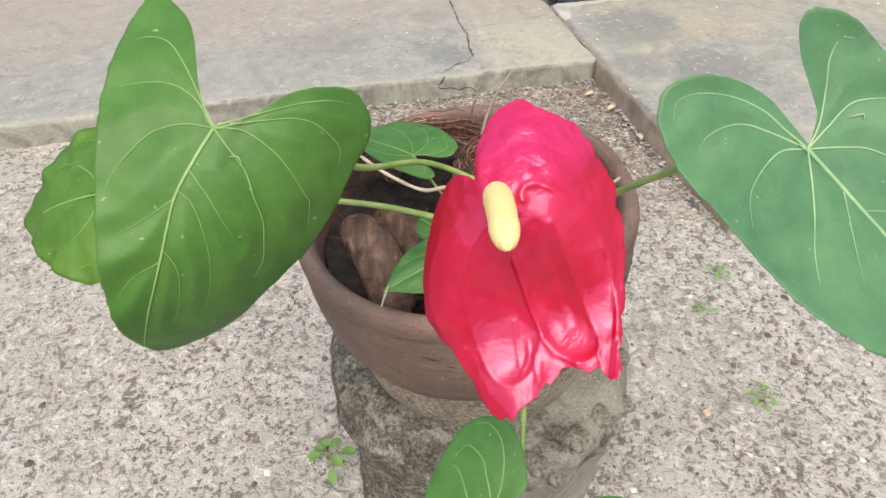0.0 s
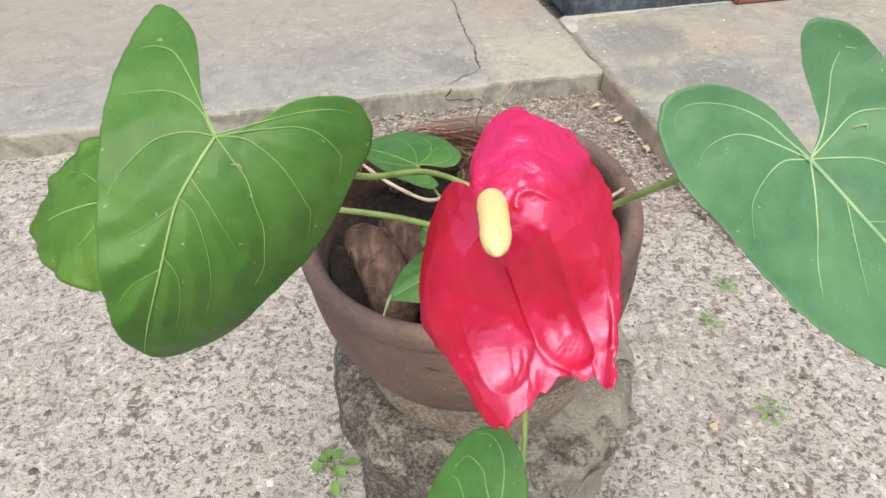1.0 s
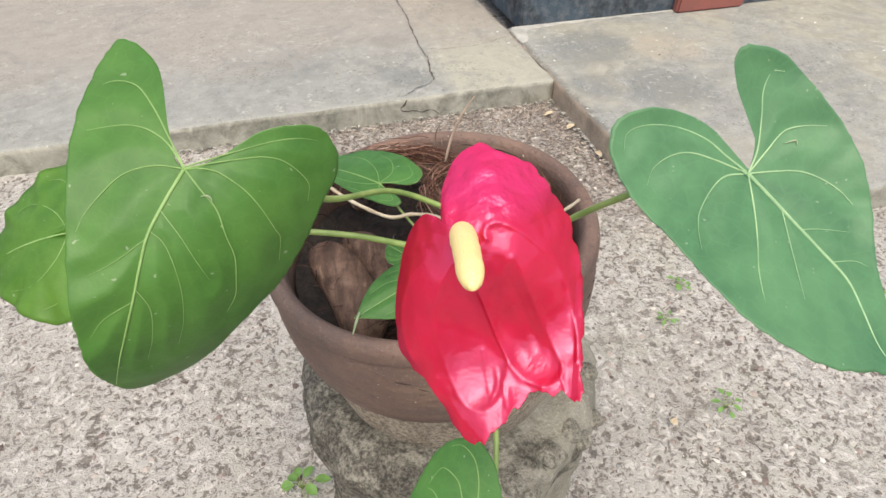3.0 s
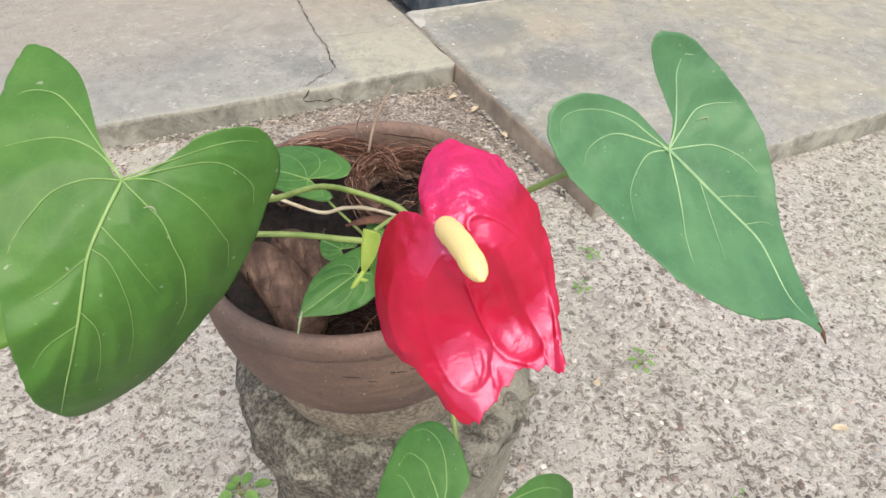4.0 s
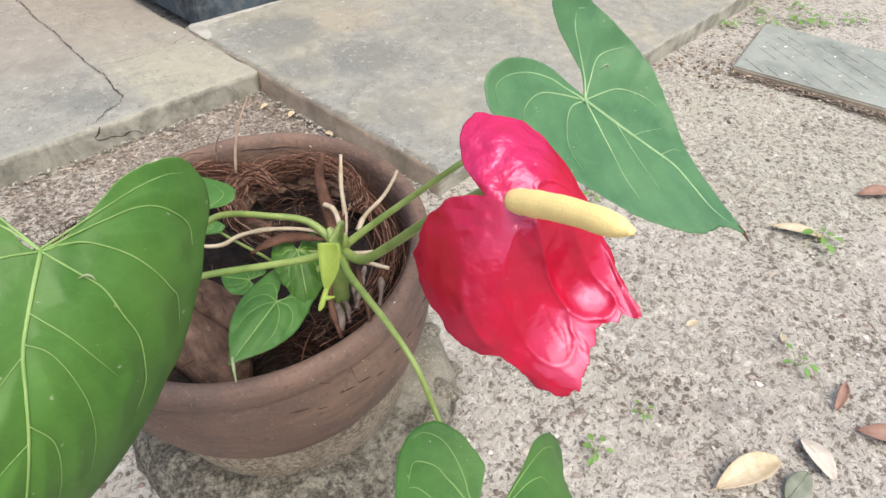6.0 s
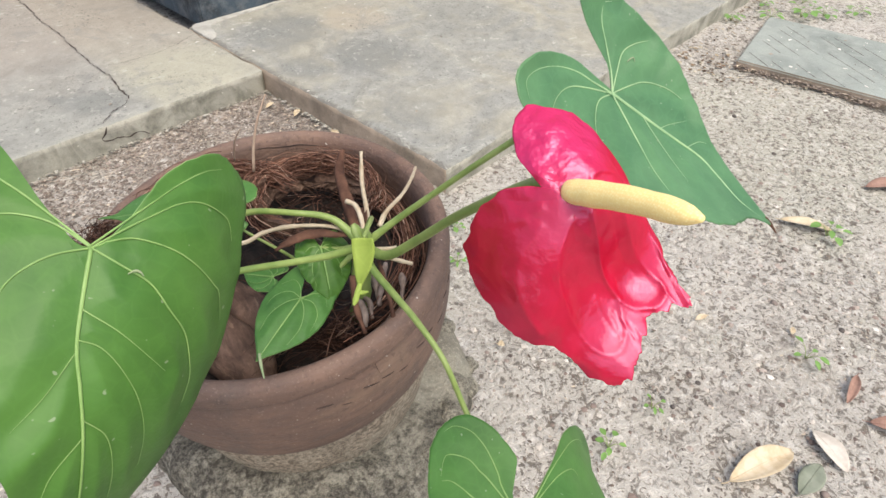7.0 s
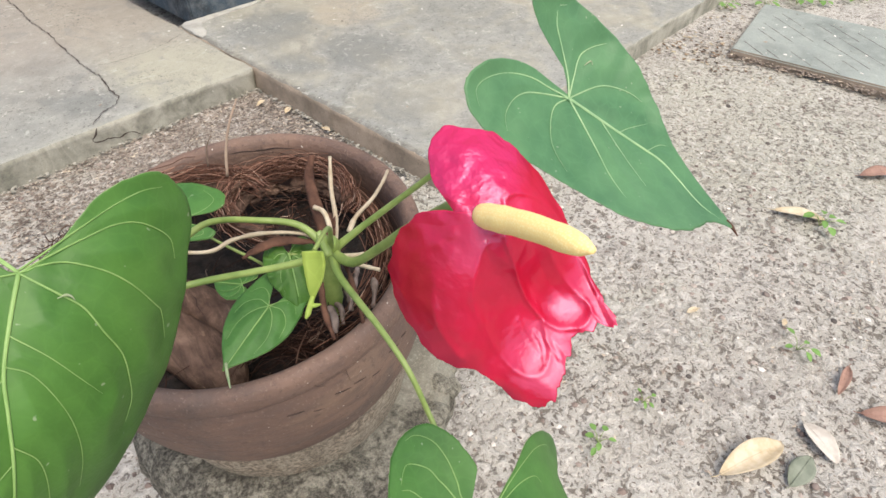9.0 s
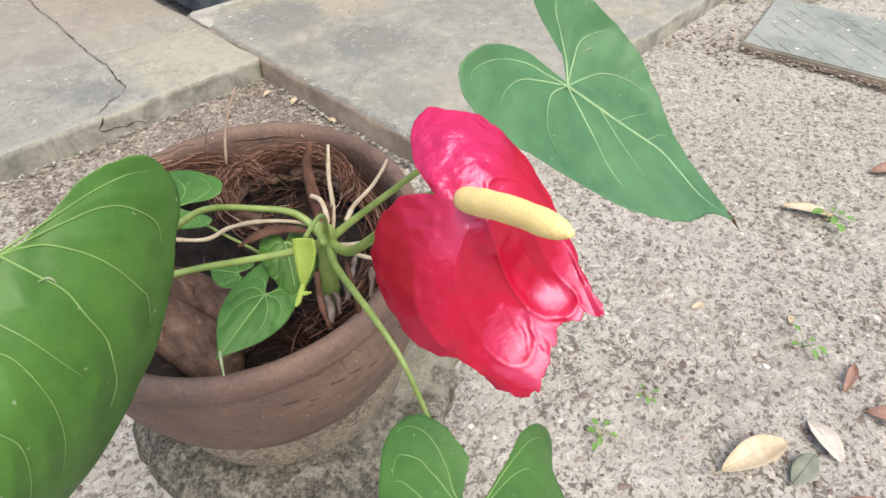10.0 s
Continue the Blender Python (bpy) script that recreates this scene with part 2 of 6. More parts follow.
def leaf_material(name, deep, light, rough=0.36, glow=0.3):
    m, nt, b = mat(name, rough, spec=0.32)
    v = coords(nt)
    big = noise_tex(nt, v, 18, 4, 0.5, 0.4)
    cell = voronoi(nt, v, 520)
    c = ramp(nt, big, [(0.3, deep), (0.7, light)])
    c = mixc(nt, ramp(nt, noise_tex(nt, v, 70, 4), [(0.4, grey(0)), (0.75, grey(0.35))]), c, tuple(q * 1.35 for q in light))
    spots = ramp(nt, noise_tex(nt, v, 240, 1, 0.4), [(0.76, grey(0)), (0.79, grey(0.5))])
    c = mixc(nt, spots, c, (0.4, 0.45, 0.3))
    # fine net of side veins
    net = voronoi(nt, mixc(nt, 0.006, v, noise_vec(nt, v, 40)), 95, "DISTANCE_TO_EDGE")
    c = mixc(nt, ramp(nt, net, [(0.0, grey(0.1)), (0.07, grey(0))]), c, tuple(q * 1.6 for q in light))
    nt.links.new(c, b.inputs["Base Color"])
    bump(nt, b, maths(nt, "ADD", cell, maths(nt, "MULTIPLY", net, 2.0)), 0.1, 0.0008)
    tr = nt.nodes.new("ShaderNodeBsdfTranslucent")
    nt.links.new(mixc(nt, 0.6, c, (0.25, 0.42, 0.04)), tr.inputs[0])
    mx = nt.nodes.new("ShaderNodeMixShader")
    mx.inputs[0].default_value = glow
    nt.links.new(b.outputs[0], mx.inputs[1])
    nt.links.new(tr.outputs[0], mx.inputs[2])
    nt.links.new(mx.outputs[0], nt.nodes["Material Output"].inputs[0])
    return m


def plain_material(name, a, b_, scale=30, rough=0.6, bumpy=0.2, dist=0.001, spec=0.5, vary=0.0):
    m, nt, b = mat(name, rough, spec=spec)
    v = coords(nt)
    n = noise_tex(nt, v, scale, 5, 0.6)
    c = ramp(nt, n, [(0.35, a), (0.65, b_)])
    if vary:
        c = mixc(nt, maths(nt, "MULTIPLY", random_of(nt), vary), c, tuple(q * 0.35 for q in a))
    nt.links.new(c, b.inputs["Base Color"])
    bump(nt, b, n, bumpy, dist)
    return m


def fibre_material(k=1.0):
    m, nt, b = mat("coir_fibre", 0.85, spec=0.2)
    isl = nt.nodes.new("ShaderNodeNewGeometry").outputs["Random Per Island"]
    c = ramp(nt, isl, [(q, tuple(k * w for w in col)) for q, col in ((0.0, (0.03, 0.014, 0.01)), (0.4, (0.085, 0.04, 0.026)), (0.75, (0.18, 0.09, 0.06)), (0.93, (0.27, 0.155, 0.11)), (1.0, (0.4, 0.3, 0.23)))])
    nt.links.new(c, b.inputs["Base Color"])
    return m


def pebble_material():
    m, nt, b = mat("grit", 0.9, spec=0.25)
    isl = nt.nodes.new("ShaderNodeNewGeometry").outputs["Random Per Island"]
    c = ramp(nt, isl, [(0.0, (0.11, 0.085, 0.075)), (0.3, (0.22, 0.17, 0.145)), (0.6, (0.42, 0.36, 0.31)), (0.9, (0.52, 0.48, 0.42)), (1.0, (0.72, 0.68, 0.62))])
    nt.links.new(c, b.inputs["Base Color"])
    return m


def spathe_material():
    """Waxy red: a diffuse body under a soft rosy sheen and a thin sharp gloss."""
    m, nt, b = mat("spathe_red", 0.6, spec=0.0)
    v = coords(nt)
    n = noise_tex(nt, v, 45, 4, 0.5, 0.5)
    c = ramp(nt, n, [(0.3, (0.36, 0.005, 0.015)), (0.7, (0.48, 0.008, 0.031))])
    # the upper lobe and outer rim are finely puckered, the rest nearly smooth
    sep = nt.nodes.new("ShaderNodeSeparateXYZ")
    nt.links.new(v, sep.inputs[0])
    top = ramp(nt, maths(nt, "ADD", maths(nt, "MULTIPLY", sep.outputs["Y"], 20.0), 0.5), [(0.42, grey(1)), (0.56, grey(0.22))])
    rim = ramp(nt, maths(nt, "ADD", maths(nt, "MULTIPLY", sep.outputs["X"], 10.0), 0.5), [(0.14, grey(0.7)), (0.17, grey(0))])
    where = maths(nt, "MAXIMUM", top, rim)
    # sky sheen on the upper lobe, put into the base colour as pink
    lobe_sheen = ramp(nt, maths(nt, "ADD", maths(nt, "MULTIPLY", sep.outputs["Y"], 20.0), maths(nt, "ADD", maths(nt, "MULTIPLY", n, 0.2), 0.4)), [(0.36, grey(0.75)), (0.56, grey(0))])
    nt.links.new(mixc(nt, lobe_sheen, c, (0.50, 0.020, 0.095)), b.inputs["Base Color"])
    cells = voronoi(nt, mixc(nt, 0.004, v, noise_vec(nt, v, 60)), 130, "SMOOTH_F1")
    pucker = maths(nt, "MULTIPLY", maths(nt, "ADD", cells, maths(nt, "MULTIPLY", noise_tex(nt, v, 220, 2, 0.5), 0.45)), where)
    bump(nt, b, maths(nt, "ADD", maths(nt, "MULTIPLY", pucker, 1.6), maths(nt, "MULTIPLY", n, 0.6)), 0.55, 0.003)
    bent = [q for q in nt.nodes if q.bl_idname == "ShaderNodeBump"][0].outputs[0]
    out = b.outputs[0]
    for rough, share, tint in ((0.40, 0.056, (1.0, 0.38, 0.9)), (0.11, 0.034, (1.0, 0.85, 1.0))):
        g = nt.nodes.new("ShaderNodeBsdfGlossy")
        g.inputs["Roughness"].default_value, g.inputs["Color"].default_value = rough, (*tint, 1.0)
        nt.links.new(bent, g.inputs["Normal"])
        mx = nt.nodes.new("ShaderNodeMixShader")
        mx.inputs[0].default_value = share
        nt.links.new(out, mx.inputs[1])
        nt.links.new(g.outputs[0], mx.inputs[2])
        out = mx.outputs[0]
    nt.links.new(out, nt.nodes["Material Output"].inputs[0])
    return m


def spadix_material():
    m, nt, b = mat("spadix_yellow", 0.55, spec=0.4)
    v = coords(nt)
    cell = voronoi(nt, v, 1300, rnd=0.5)
    c = ramp(nt, cell, [(0.1, (0.94, 0.76, 0.36)), (0.6, (0.88, 0.65, 0.255))])
    nt.links.new(c, b.inputs["Base Color"])
    bump(nt, b, maths(nt, "MULTIPLY", cell, -1.0), 0.12, 0.0003)
    return m


# places and sizes of the black mossy pits on the pedestal
MOSS_SPOTS = [((0.082, -0.155, 0.392), 0.020), ((0.122, -0.160, 0.335), 0.024), ((0.147, -0.140, 0.365), 0.013), ((-0.06, -0.175, 0.385), 0.018)]


def granular_material(name, light, dark, crust, where, spots=()):
    """Crumbling cement: sharp pale grains over darker pits, dark crusts on one flank."""
    m, nt, b = mat(name, 0.95, spec=0.2)
    v = coords(nt)
    mid = noise_tex(nt, v, 14, 6, 0.65, 0.6)
    fine = noise_tex(nt, v, 190, 4, 0.75, 0.3)
    grain = noise_tex(nt, v, 420, 3, 0.7)
    c = ramp(nt, mid, [(0.34, dark), (0.5, light), (0.68, tuple(1.2 * q for q in light))])
    sep = nt.nodes.new("ShaderNodeSeparateXYZ")
    nt.links.new(v, sep.inputs[0])
    bare = maths(nt, "ADD", maths(nt, "MULTIPLY", sep.outputs["X"], where * 0.8), maths(nt, "MULTIPLY", noise_tex(nt, v, 12, 5, 0.65, 0.6), 0.7))
    rough_share = ramp(nt, bare, [(0.30, grey(1)), (0.52, grey(0.28))])
    c = mixc(nt, maths(nt, "MULTIPLY", rough_share, ramp(nt, fine, [(0.50, grey(0)), (0.58, grey(0.6))])), c, tuple(0.4 * q for q in dark))
    c = mixc(nt, ramp(nt, fine, [(0.36, grey(0.7)), (0.43, grey(0))]), c, tuple(min(0.75, 1.45 * q) for q in light))
    c = mixc(nt, maths(nt, "MULTIPLY", rough_share, ramp(nt, grain, [(0.57, grey(0)), (0.65, grey(0.7))])), c, tuple(0.4 * q for q in dark))
    c = mixc(nt, ramp(nt, grain, [(0.33, grey(0.6)), (0.42, grey(0))]), c, tuple(min(0.75, 1.5 * q) for q in light))
    flank = maths(nt, "ADD", maths(nt, "MULTIPLY", sep.outputs["X"], -where), 0.35)
    grow = maths(nt, "ADD", noise_tex(nt, v, 11, 6, 0.7, 0.8), maths(nt, "MULTIPLY", flank, 0.33))
    dark_crust = mixc(nt, ramp(nt, fine, [(0.40, grey(1)), (0.56, grey(0))]), crust, tuple(3.2 * q for q in crust))
    c = mixc(nt, maths(nt, "MULTIPLY", ramp(nt, grow, [(0.54, grey(0)), (0.66, grey(0.85))]), ramp(nt, noise_tex(nt, v, 48, 5, 0.7, 0.5), [(0.42, grey(0.25)), (0.52, grey(1))])), c, dark_crust)
    for at, radius in spots:
        c = mixc(nt, maths(nt, "MULTIPLY", stain_at(nt, v, at, radius, 0.9, 60.0), 0.85), c, dark_crust)
    nt.links.new(c, b.inputs["Base Color"])
    bump(nt, b, maths(nt, "SUBTRACT", noise_tex(nt, v, 40, 4, 0.6), maths(nt, "ADD", maths(nt, "MULTIPLY", fine, 0.8), maths(nt, "MULTIPLY", grain, 0.4))), 1.0, 0.006)
    return m


def husk_material():
    m, nt, b = mat("coconut_husk", 0.8, spec=0.25)
    v = coords(nt)
    st = nt.nodes.new("ShaderNodeMapping")
    st.inputs["Rotation"].default_value = (0, 0, 0.98)
    st.inputs["Scale"].default_value = (5.0, 1.0, 5.0)
    nt.links.new(v, st.inputs[0])
    grain = noise_tex(nt, st.outputs[0], 22, 5, 0.65, 0.4)
    big = noise_tex(nt, v, 30, 5, 0.6, 0.4)
    c = ramp(nt, big, [(0.34, (0.06, 0.035, 0.025)), (0.5, (0.125, 0.076, 0.053)), (0.68, (0.21, 0.135, 0.095))])
    c = mixc(nt, ramp(nt, grain, [(0.40, grey(0.6)), (0.52, grey(0))]), c, (0.05, 0.03, 0.021))
    c = mixc(nt, ramp(nt, grain, [(0.60, grey(0)), (0.7, grey(0.6))]), c, (0.27, 0.18, 0.12))
    nt.links.new(c, b.inputs["Base Color"])
    bump(nt, b, maths(nt, "ADD", grain, big), 0.9, 0.004)
    return m


SAND = sand_material()
SLAB = slab_material("cement_apron", True)
SLAB_RIGHT = slab_material("cement_slab", False)
SLAB_EDGE = concrete_material("cement_edge", (0.40, 0.385, 0.32), (0.30, 0.29, 0.24), (0.23, 0.225, 0.185), moss=0.5)
SLAB_EDGE_BROWN = concrete_material("cement_edge_brown", (0.40, 0.325, 0.25), (0.27, 0.218, 0.166), (0.215, 0.176, 0.137), moss=0.25)
PAVER = concrete_material("paver_cement", (0.275, 0.30, 0.272), (0.19, 0.212, 0.192), (0.34, 0.36, 0.325), scale=1.6)
PEDESTAL = granular_material("mossy_cement", (0.36, 0.335, 0.265), (0.255, 0.232, 0.182), (0.055, 0.05, 0.04), 3.4, MOSS_SPOTS)
FOOT = granular_material("sandy_clay", (0.41, 0.35, 0.265), (0.30, 0.25, 0.188), (0.17, 0.138, 0.103), 1.0)
PLINTH = concrete_material("dark_plinth_paint", (0.062, 0.085, 0.105), (0.028, 0.03, 0.032), (0.17, 0.18, 0.185), scale=2.2)
WALL = concrete_material("cream_wall", (0.55, 0.5, 0.42), (0.45, 0.41, 0.35), (0.42, 0.38, 0.32))
MORTAR = concrete_material("pale_mortar", (0.45, 0.435, 0.385), (0.34, 0.33, 0.29), (0.26, 0.25, 0.22), scale=2.5)
LIMEWASH = concrete_material("limewash", (0.5, 0.48, 0.43), (0.4, 0.38, 0.335), (0.34, 0.32, 0.28))
RED_STEP = concrete_material("red_oxide", (0.28, 0.1, 0.08), (0.22, 0.08, 0.065), (0.2, 0.09, 0.075))
CLAY = clay_material()
NOTCH = plain_material("notch_dark", (0.035, 0.022, 0.018), (0.05, 0.032, 0.026), 60, 0.9)
# dark soil, taken near black so its colour holds the pot's inner shade
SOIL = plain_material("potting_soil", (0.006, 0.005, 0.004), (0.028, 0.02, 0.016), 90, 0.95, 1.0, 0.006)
HUSK = husk_material()
COIR = fibre_material(1.25)
# same coir scaled down: shade between the strands is in the colour
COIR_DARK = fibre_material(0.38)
GRIT = pebble_material()


def island_material(name, stops, rough=0.9):
    m, nt, b = mat(name, rough, spec=0.2)
    isl = nt.nodes.new("ShaderNodeNewGeometry").outputs["Random Per Island"]
    nt.links.new(ramp(nt, isl, stops), b.inputs["Base Color"])
    return m


CHIP = island_material("chips", [(0.0, (0.10, 0.078, 0.064)), (0.5, (0.2, 0.162, 0.132)), (0.9, (0.33, 0.275, 0.225)), (1.0, (0.55, 0.47, 0.36))])
FLECK = island_material("flecks", [(0.0, (0.1, 0.08, 0.06)), (0.3, (0.3, 0.25, 0.2)), (0.5, (0.65, 0.62, 0.56)), (1.0, (0.78, 0.75, 0.7))])
PEBBLE = island_material("pebble", [(0.0, (0.09, 0.078, 0.07)), (0.5, (0.16, 0.14, 0.125)), (0.85, (0.24, 0.19, 0.165)), (1.0, (0.36, 0.32, 0.28))], 0.8)
LITTER = island_material("leaf_crumbs", [(0.0, (0.05, 0.035, 0.025)), (0.35, (0.14, 0.09, 0.06)), (0.6, (0.3, 0.22, 0.14)), (0.85, (0.42, 0.37, 0.26)), (1.0, (0.6, 0.55, 0.45))])
CRUMB = island_material("cement_crumb", [(0.0, (0.09, 0.085, 0.07)), (0.4, (0.2, 0.19, 0.16)), (0.8, (0.34, 0.32, 0.27)), (1.0, (0.45, 0.43, 0.38))])
SCAR = plain_material("scar_pale", (0.2, 0.27, 0.13), (0.33, 0.37, 0.22), 90, 0.8)
LEAF = leaf_material("leaf_green", (0.046, 0.138, 0.021), (0.086, 0.200, 0.037), 0.43, 0.18)
# the right leaf's bluish sky reflection is mixed into this green
LEAF_SKY = leaf_material("leaf_green_sky_tint", (0.054, 0.152, 0.066), (0.108, 0.238, 0.104), 0.40, 0.18)
LEAF_SMALL = leaf_material("leaf_fresh_green", (0.045, 0.132, 0.028), (0.086, 0.208, 0.048), 0.42, 0.2)
LEAF_YELLOW = leaf_material("leaf_yellow_green", (0.06, 0.165, 0.022), (0.12, 0.245, 0.035), 0.45, 0.3)
WEED = leaf_material("weed_green", (0.12, 0.24, 0.06), (0.2, 0.36, 0.1), 0.6, 0.25)
LEAF_DARK = leaf_material("leaf_deep_green", (0.045, 0.118, 0.018), (0.088, 0.20, 0.032), 0.4, 0.15)
LIME = leaf_material("leaf_lime", (0.31, 0.43, 0.075), (0.44, 0.55, 0.12), 0.45, 0.3)
VEIN = plain_material("vein_pale", (0.17, 0.30, 0.075), (0.25, 0.39, 0.12), 60, 0.5)
VEIN_BLUE = plain_material("vein_pale_blue", (0.22, 0.37, 0.17), (0.33, 0.48, 0.235), 60, 0.45)
STEM = plain_material("stem_green", (0.16, 0.235, 0.055), (0.27, 0.345, 0.10), 40, 0.42, 0.15)
ROOT = plain_material("root_pale", (0.36, 0.28, 0.18), (0.52, 0.45, 0.33), 70, 0.7, 0.4, 0.002)
BROWN = plain_material("dry_sheath", (0.05, 0.024, 0.016), (0.135, 0.068, 0.044), 60, 0.8, 0.5, 0.002, 0.2)
DEAD = plain_material("dead_root", (0.1, 0.075, 0.062), (0.24, 0.19, 0.165), 80, 0.85, 0.4, 0.002, 0.2)
SPATHE = spathe_material()
SPADIX = spadix_material()
DRY_Y = plain_material("dry_leaf_straw", (0.46, 0.36, 0.22), (0.6, 0.51, 0.37), 40, 0.75, 0.4, 0.002)
DRY_G = plain_material("dry_leaf_grey", (0.42, 0.37, 0.31), (0.6, 0.55, 0.48), 40, 0.8, 0.4, 0.002)
DRY_B = plain_material("dry_leaf_brown", (0.2, 0.11, 0.08), (0.33, 0.2, 0.15), 40, 0.8, 0.4, 0.002)
DRY_GREEN = plain_material("dry_leaf_olive", (0.14, 0.16, 0.11), (0.22, 0.24, 0.18), 40, 0.7, 0.4, 0.002)
TWIG = plain_material("dry_twig", (0.25, 0.18, 0.13), (0.4, 0.3, 0.22), 60, 0.85)


# ---- building helpers ----
def mesh_object(name, verts, faces, material, parent=None, label="", smooth=True):
    me = bpy.data.meshes.new(name)
    me.from_pydata([tuple(v) for v in verts], [], [tuple(f) for f in faces])
    me.materials.append(material)
    if smooth:
        me.polygons.foreach_set("use_smooth", [True] * len(me.polygons))
    me.update()
    ob = new(name, me)
    if parent is not None:
        ob.parent = parent
    if label:
        ob["label"] = label
    return ob


def part(name, bm, material, parent, label="", smooth=False):
    me = bpy.data.meshes.new(name)
    bm.to_mesh(me)
    bm.free()
    me.materials.append(material)
    if smooth:
        me.polygons.foreach_set("use_smooth", [True] * len(me.polygons))
    ob = new(name, me)
    if parent is not None:
        ob.parent = parent
    if label:
        ob["label"] = label
    return ob


def thing(name, label, category, group="", at=(0, 0, 0)):
    ob = new(name)
    ob.location = at
    ob.empty_display_size = 0.02
    return tagged(ob, label, category, group)


def spline(points, n):
    """Points of a Catmull-Rom curve through the given ones."""
    p = [np.array(q, float) for q in points]
    p = [2 * p[0] - p[1]] + p + [2 * p[-1] - p[-2]]
    out = []
    for i in range(1, len(p) - 2):
        for j in range(n):
            t = j / n
            out.append(0.5 * (2 * p[i] + (p[i + 1] - p[i - 1]) * t + (2 * p[i - 1] - 5 * p[i] + 4 * p[i + 1] - p[i + 2]) * t * t
                              + (3 * p[i] - p[i - 1] - 3 * p[i + 1] + p[i + 2]) * t ** 3))
    out.append(p[-2])
    return np.array(out)


def tube(points, radii, sides=8, n=6, wobble=0.0, flat=1.0):
    """Vertices and faces of a tapered round stem along a smooth curve."""
    c = spline(points, n) if n > 1 else np.array(points, float)
    r = np.interp(np.linspace(0, 1, len(c)), np.linspace(0, 1, len(radii)), radii)
    d = np.gradient(c, axis=0)
    d /= np.maximum(np.linalg.norm(d, axis=1, keepdims=True), 1e-9)
    ref = np.array([0.0, 0.0, 1.0]) if abs(d[0][2]) < 0.9 else np.array([1.0, 0.0, 0.0])
    verts, faces = [], []
    for i in range(len(c)):
        ref = ref - d[i] * (ref @ d[i])
        ref /= np.linalg.norm(ref)
        side = np.cross(d[i], ref)
        k = 1 + wobble * noise.noise(Vector(c[i]) * 160)
        for j in range(sides):
            a = 2 * math.pi * j / sides
            verts.append(c[i] + r[i] * k * (math.cos(a) * side + math.sin(a) * ref * flat))
    for i in range(len(c) - 1):
        for j in range(sides):
            a, b = i * sides + j, i * sides + (j + 1) % sides
            faces.append((a, b, b + sides, a + sides))
    for base, rev in ((0, True), ((len(c) - 1) * sides, False)):
        ring = [base + j for j in range(sides)]
        faces.append(ring[::-1] if rev else ring)
    return verts, faces


def lathe(profile, steps, wobble=0.0, seed=0.0):
    """A turned surface from (radius, height) pairs."""
    verts, faces = [], []
    for i, (r, z) in enumerate(profile):
        for j in range(steps):
            a = 2 * math.pi * j / steps
            k = 1 + wobble * noise.noise(Vector((math.cos(a) * 1.3, math.sin(a) * 1.3, z * 6 + seed)))
            verts.append((r * k * math.cos(a), r * k * math.sin(a), z))
    for i in range(len(profile) - 1):
        for j in range(steps):
            a, b = i * steps + j, i * steps + (j + 1) % steps
            faces.append((a, b, b + steps, a + steps))
    return verts, faces


def merge(chunks):
    verts, faces = [], []
    for v, f in chunks:
        k = len(verts)
        verts.extend(v)
        faces.extend(tuple(i + k for i in q) for q in f)
    return verts, faces


def closed_curve(ctrl, m):
    p = [np.array(q, float) for q in ctrl]
    k, out = len(p), []
    for i in range(k):
        a, b, c, d = p[i - 1], p[i], p[(i + 1) % k], p[(i + 2) % k]
        for j in range(m):
            t = j / m
            out.append(0.5 * (2 * b + (c - a) * t + (2 * a - 5 * b + 4 * c - d) * t * t + (3 * b - a - 3 * c + d) * t ** 3))
    return np.array(out)


def bend(co, x, y):
    """The blade's height over its plane, a cubic in decimetres."""
    x, y = np.asarray(x) * 10, np.asarray(y) * 10
    return 0.1 * (co[0] * x + co[1] * y + co[2] * x * x + co[3] * x * y + co[4] * y * y + co[5] * x ** 3 + co[6] * x * x * y + co[7] * x * y * y + co[8] * y ** 3)


def near_curves(pts, curves):
    """Distance of each point to the nearest of the curves."""
    best = np.full(len(pts), 9.0)
    for c in curves:
        c = spline(c, 6)
        a, b = c[:-1], c[1:]
        ab = b - a
        ap = pts[:, None] - a[None]
        t = np.clip((ap * ab).sum(2) / np.maximum((ab ** 2).sum(1), 1e-12), 0, 1)
        d = np.linalg.norm(ap - t[..., None] * ab, axis=2).min(1)
        best = np.minimum(best, d)
    return best


def blade(pts, h, n, rings, thick):
    """Upper and under face of a blade given ring by ring, closed by a narrow rim."""
    top = [(p[0], p[1], q) for p, q in zip(pts, h)]
    low = [(p[0], p[1], q - thick) for p, q in zip(pts, h)]
    k = len(top)
    faces = [(0, 1 + j, 1 + (j + 1) % n) for j in range(n)]
    for i in range(rings - 1):
        a0, b0 = 1 + i * n, 1 + (i + 1) * n
        faces += [(a0 + j, b0 + j, b0 + (j + 1) % n, a0 + (j + 1) % n) for j in range(n)]
    under = [tuple(i + k for i in f[::-1]) for f in faces]
    a0 = 1 + (rings - 1) * n
    rim = [(a0 + (j + 1) % n, a0 + j, a0 + j + k, a0 + (j + 1) % n + k) for j in range(n)]
    return top + low, faces + under + rim


def flat_rim(ob, n, material=None):
    if material:
        ob.data.materials.append(material)
    for f in ob.data.polygons[-n:]:
        f.use_smooth = False
        f.material_index = 1 if material else 0


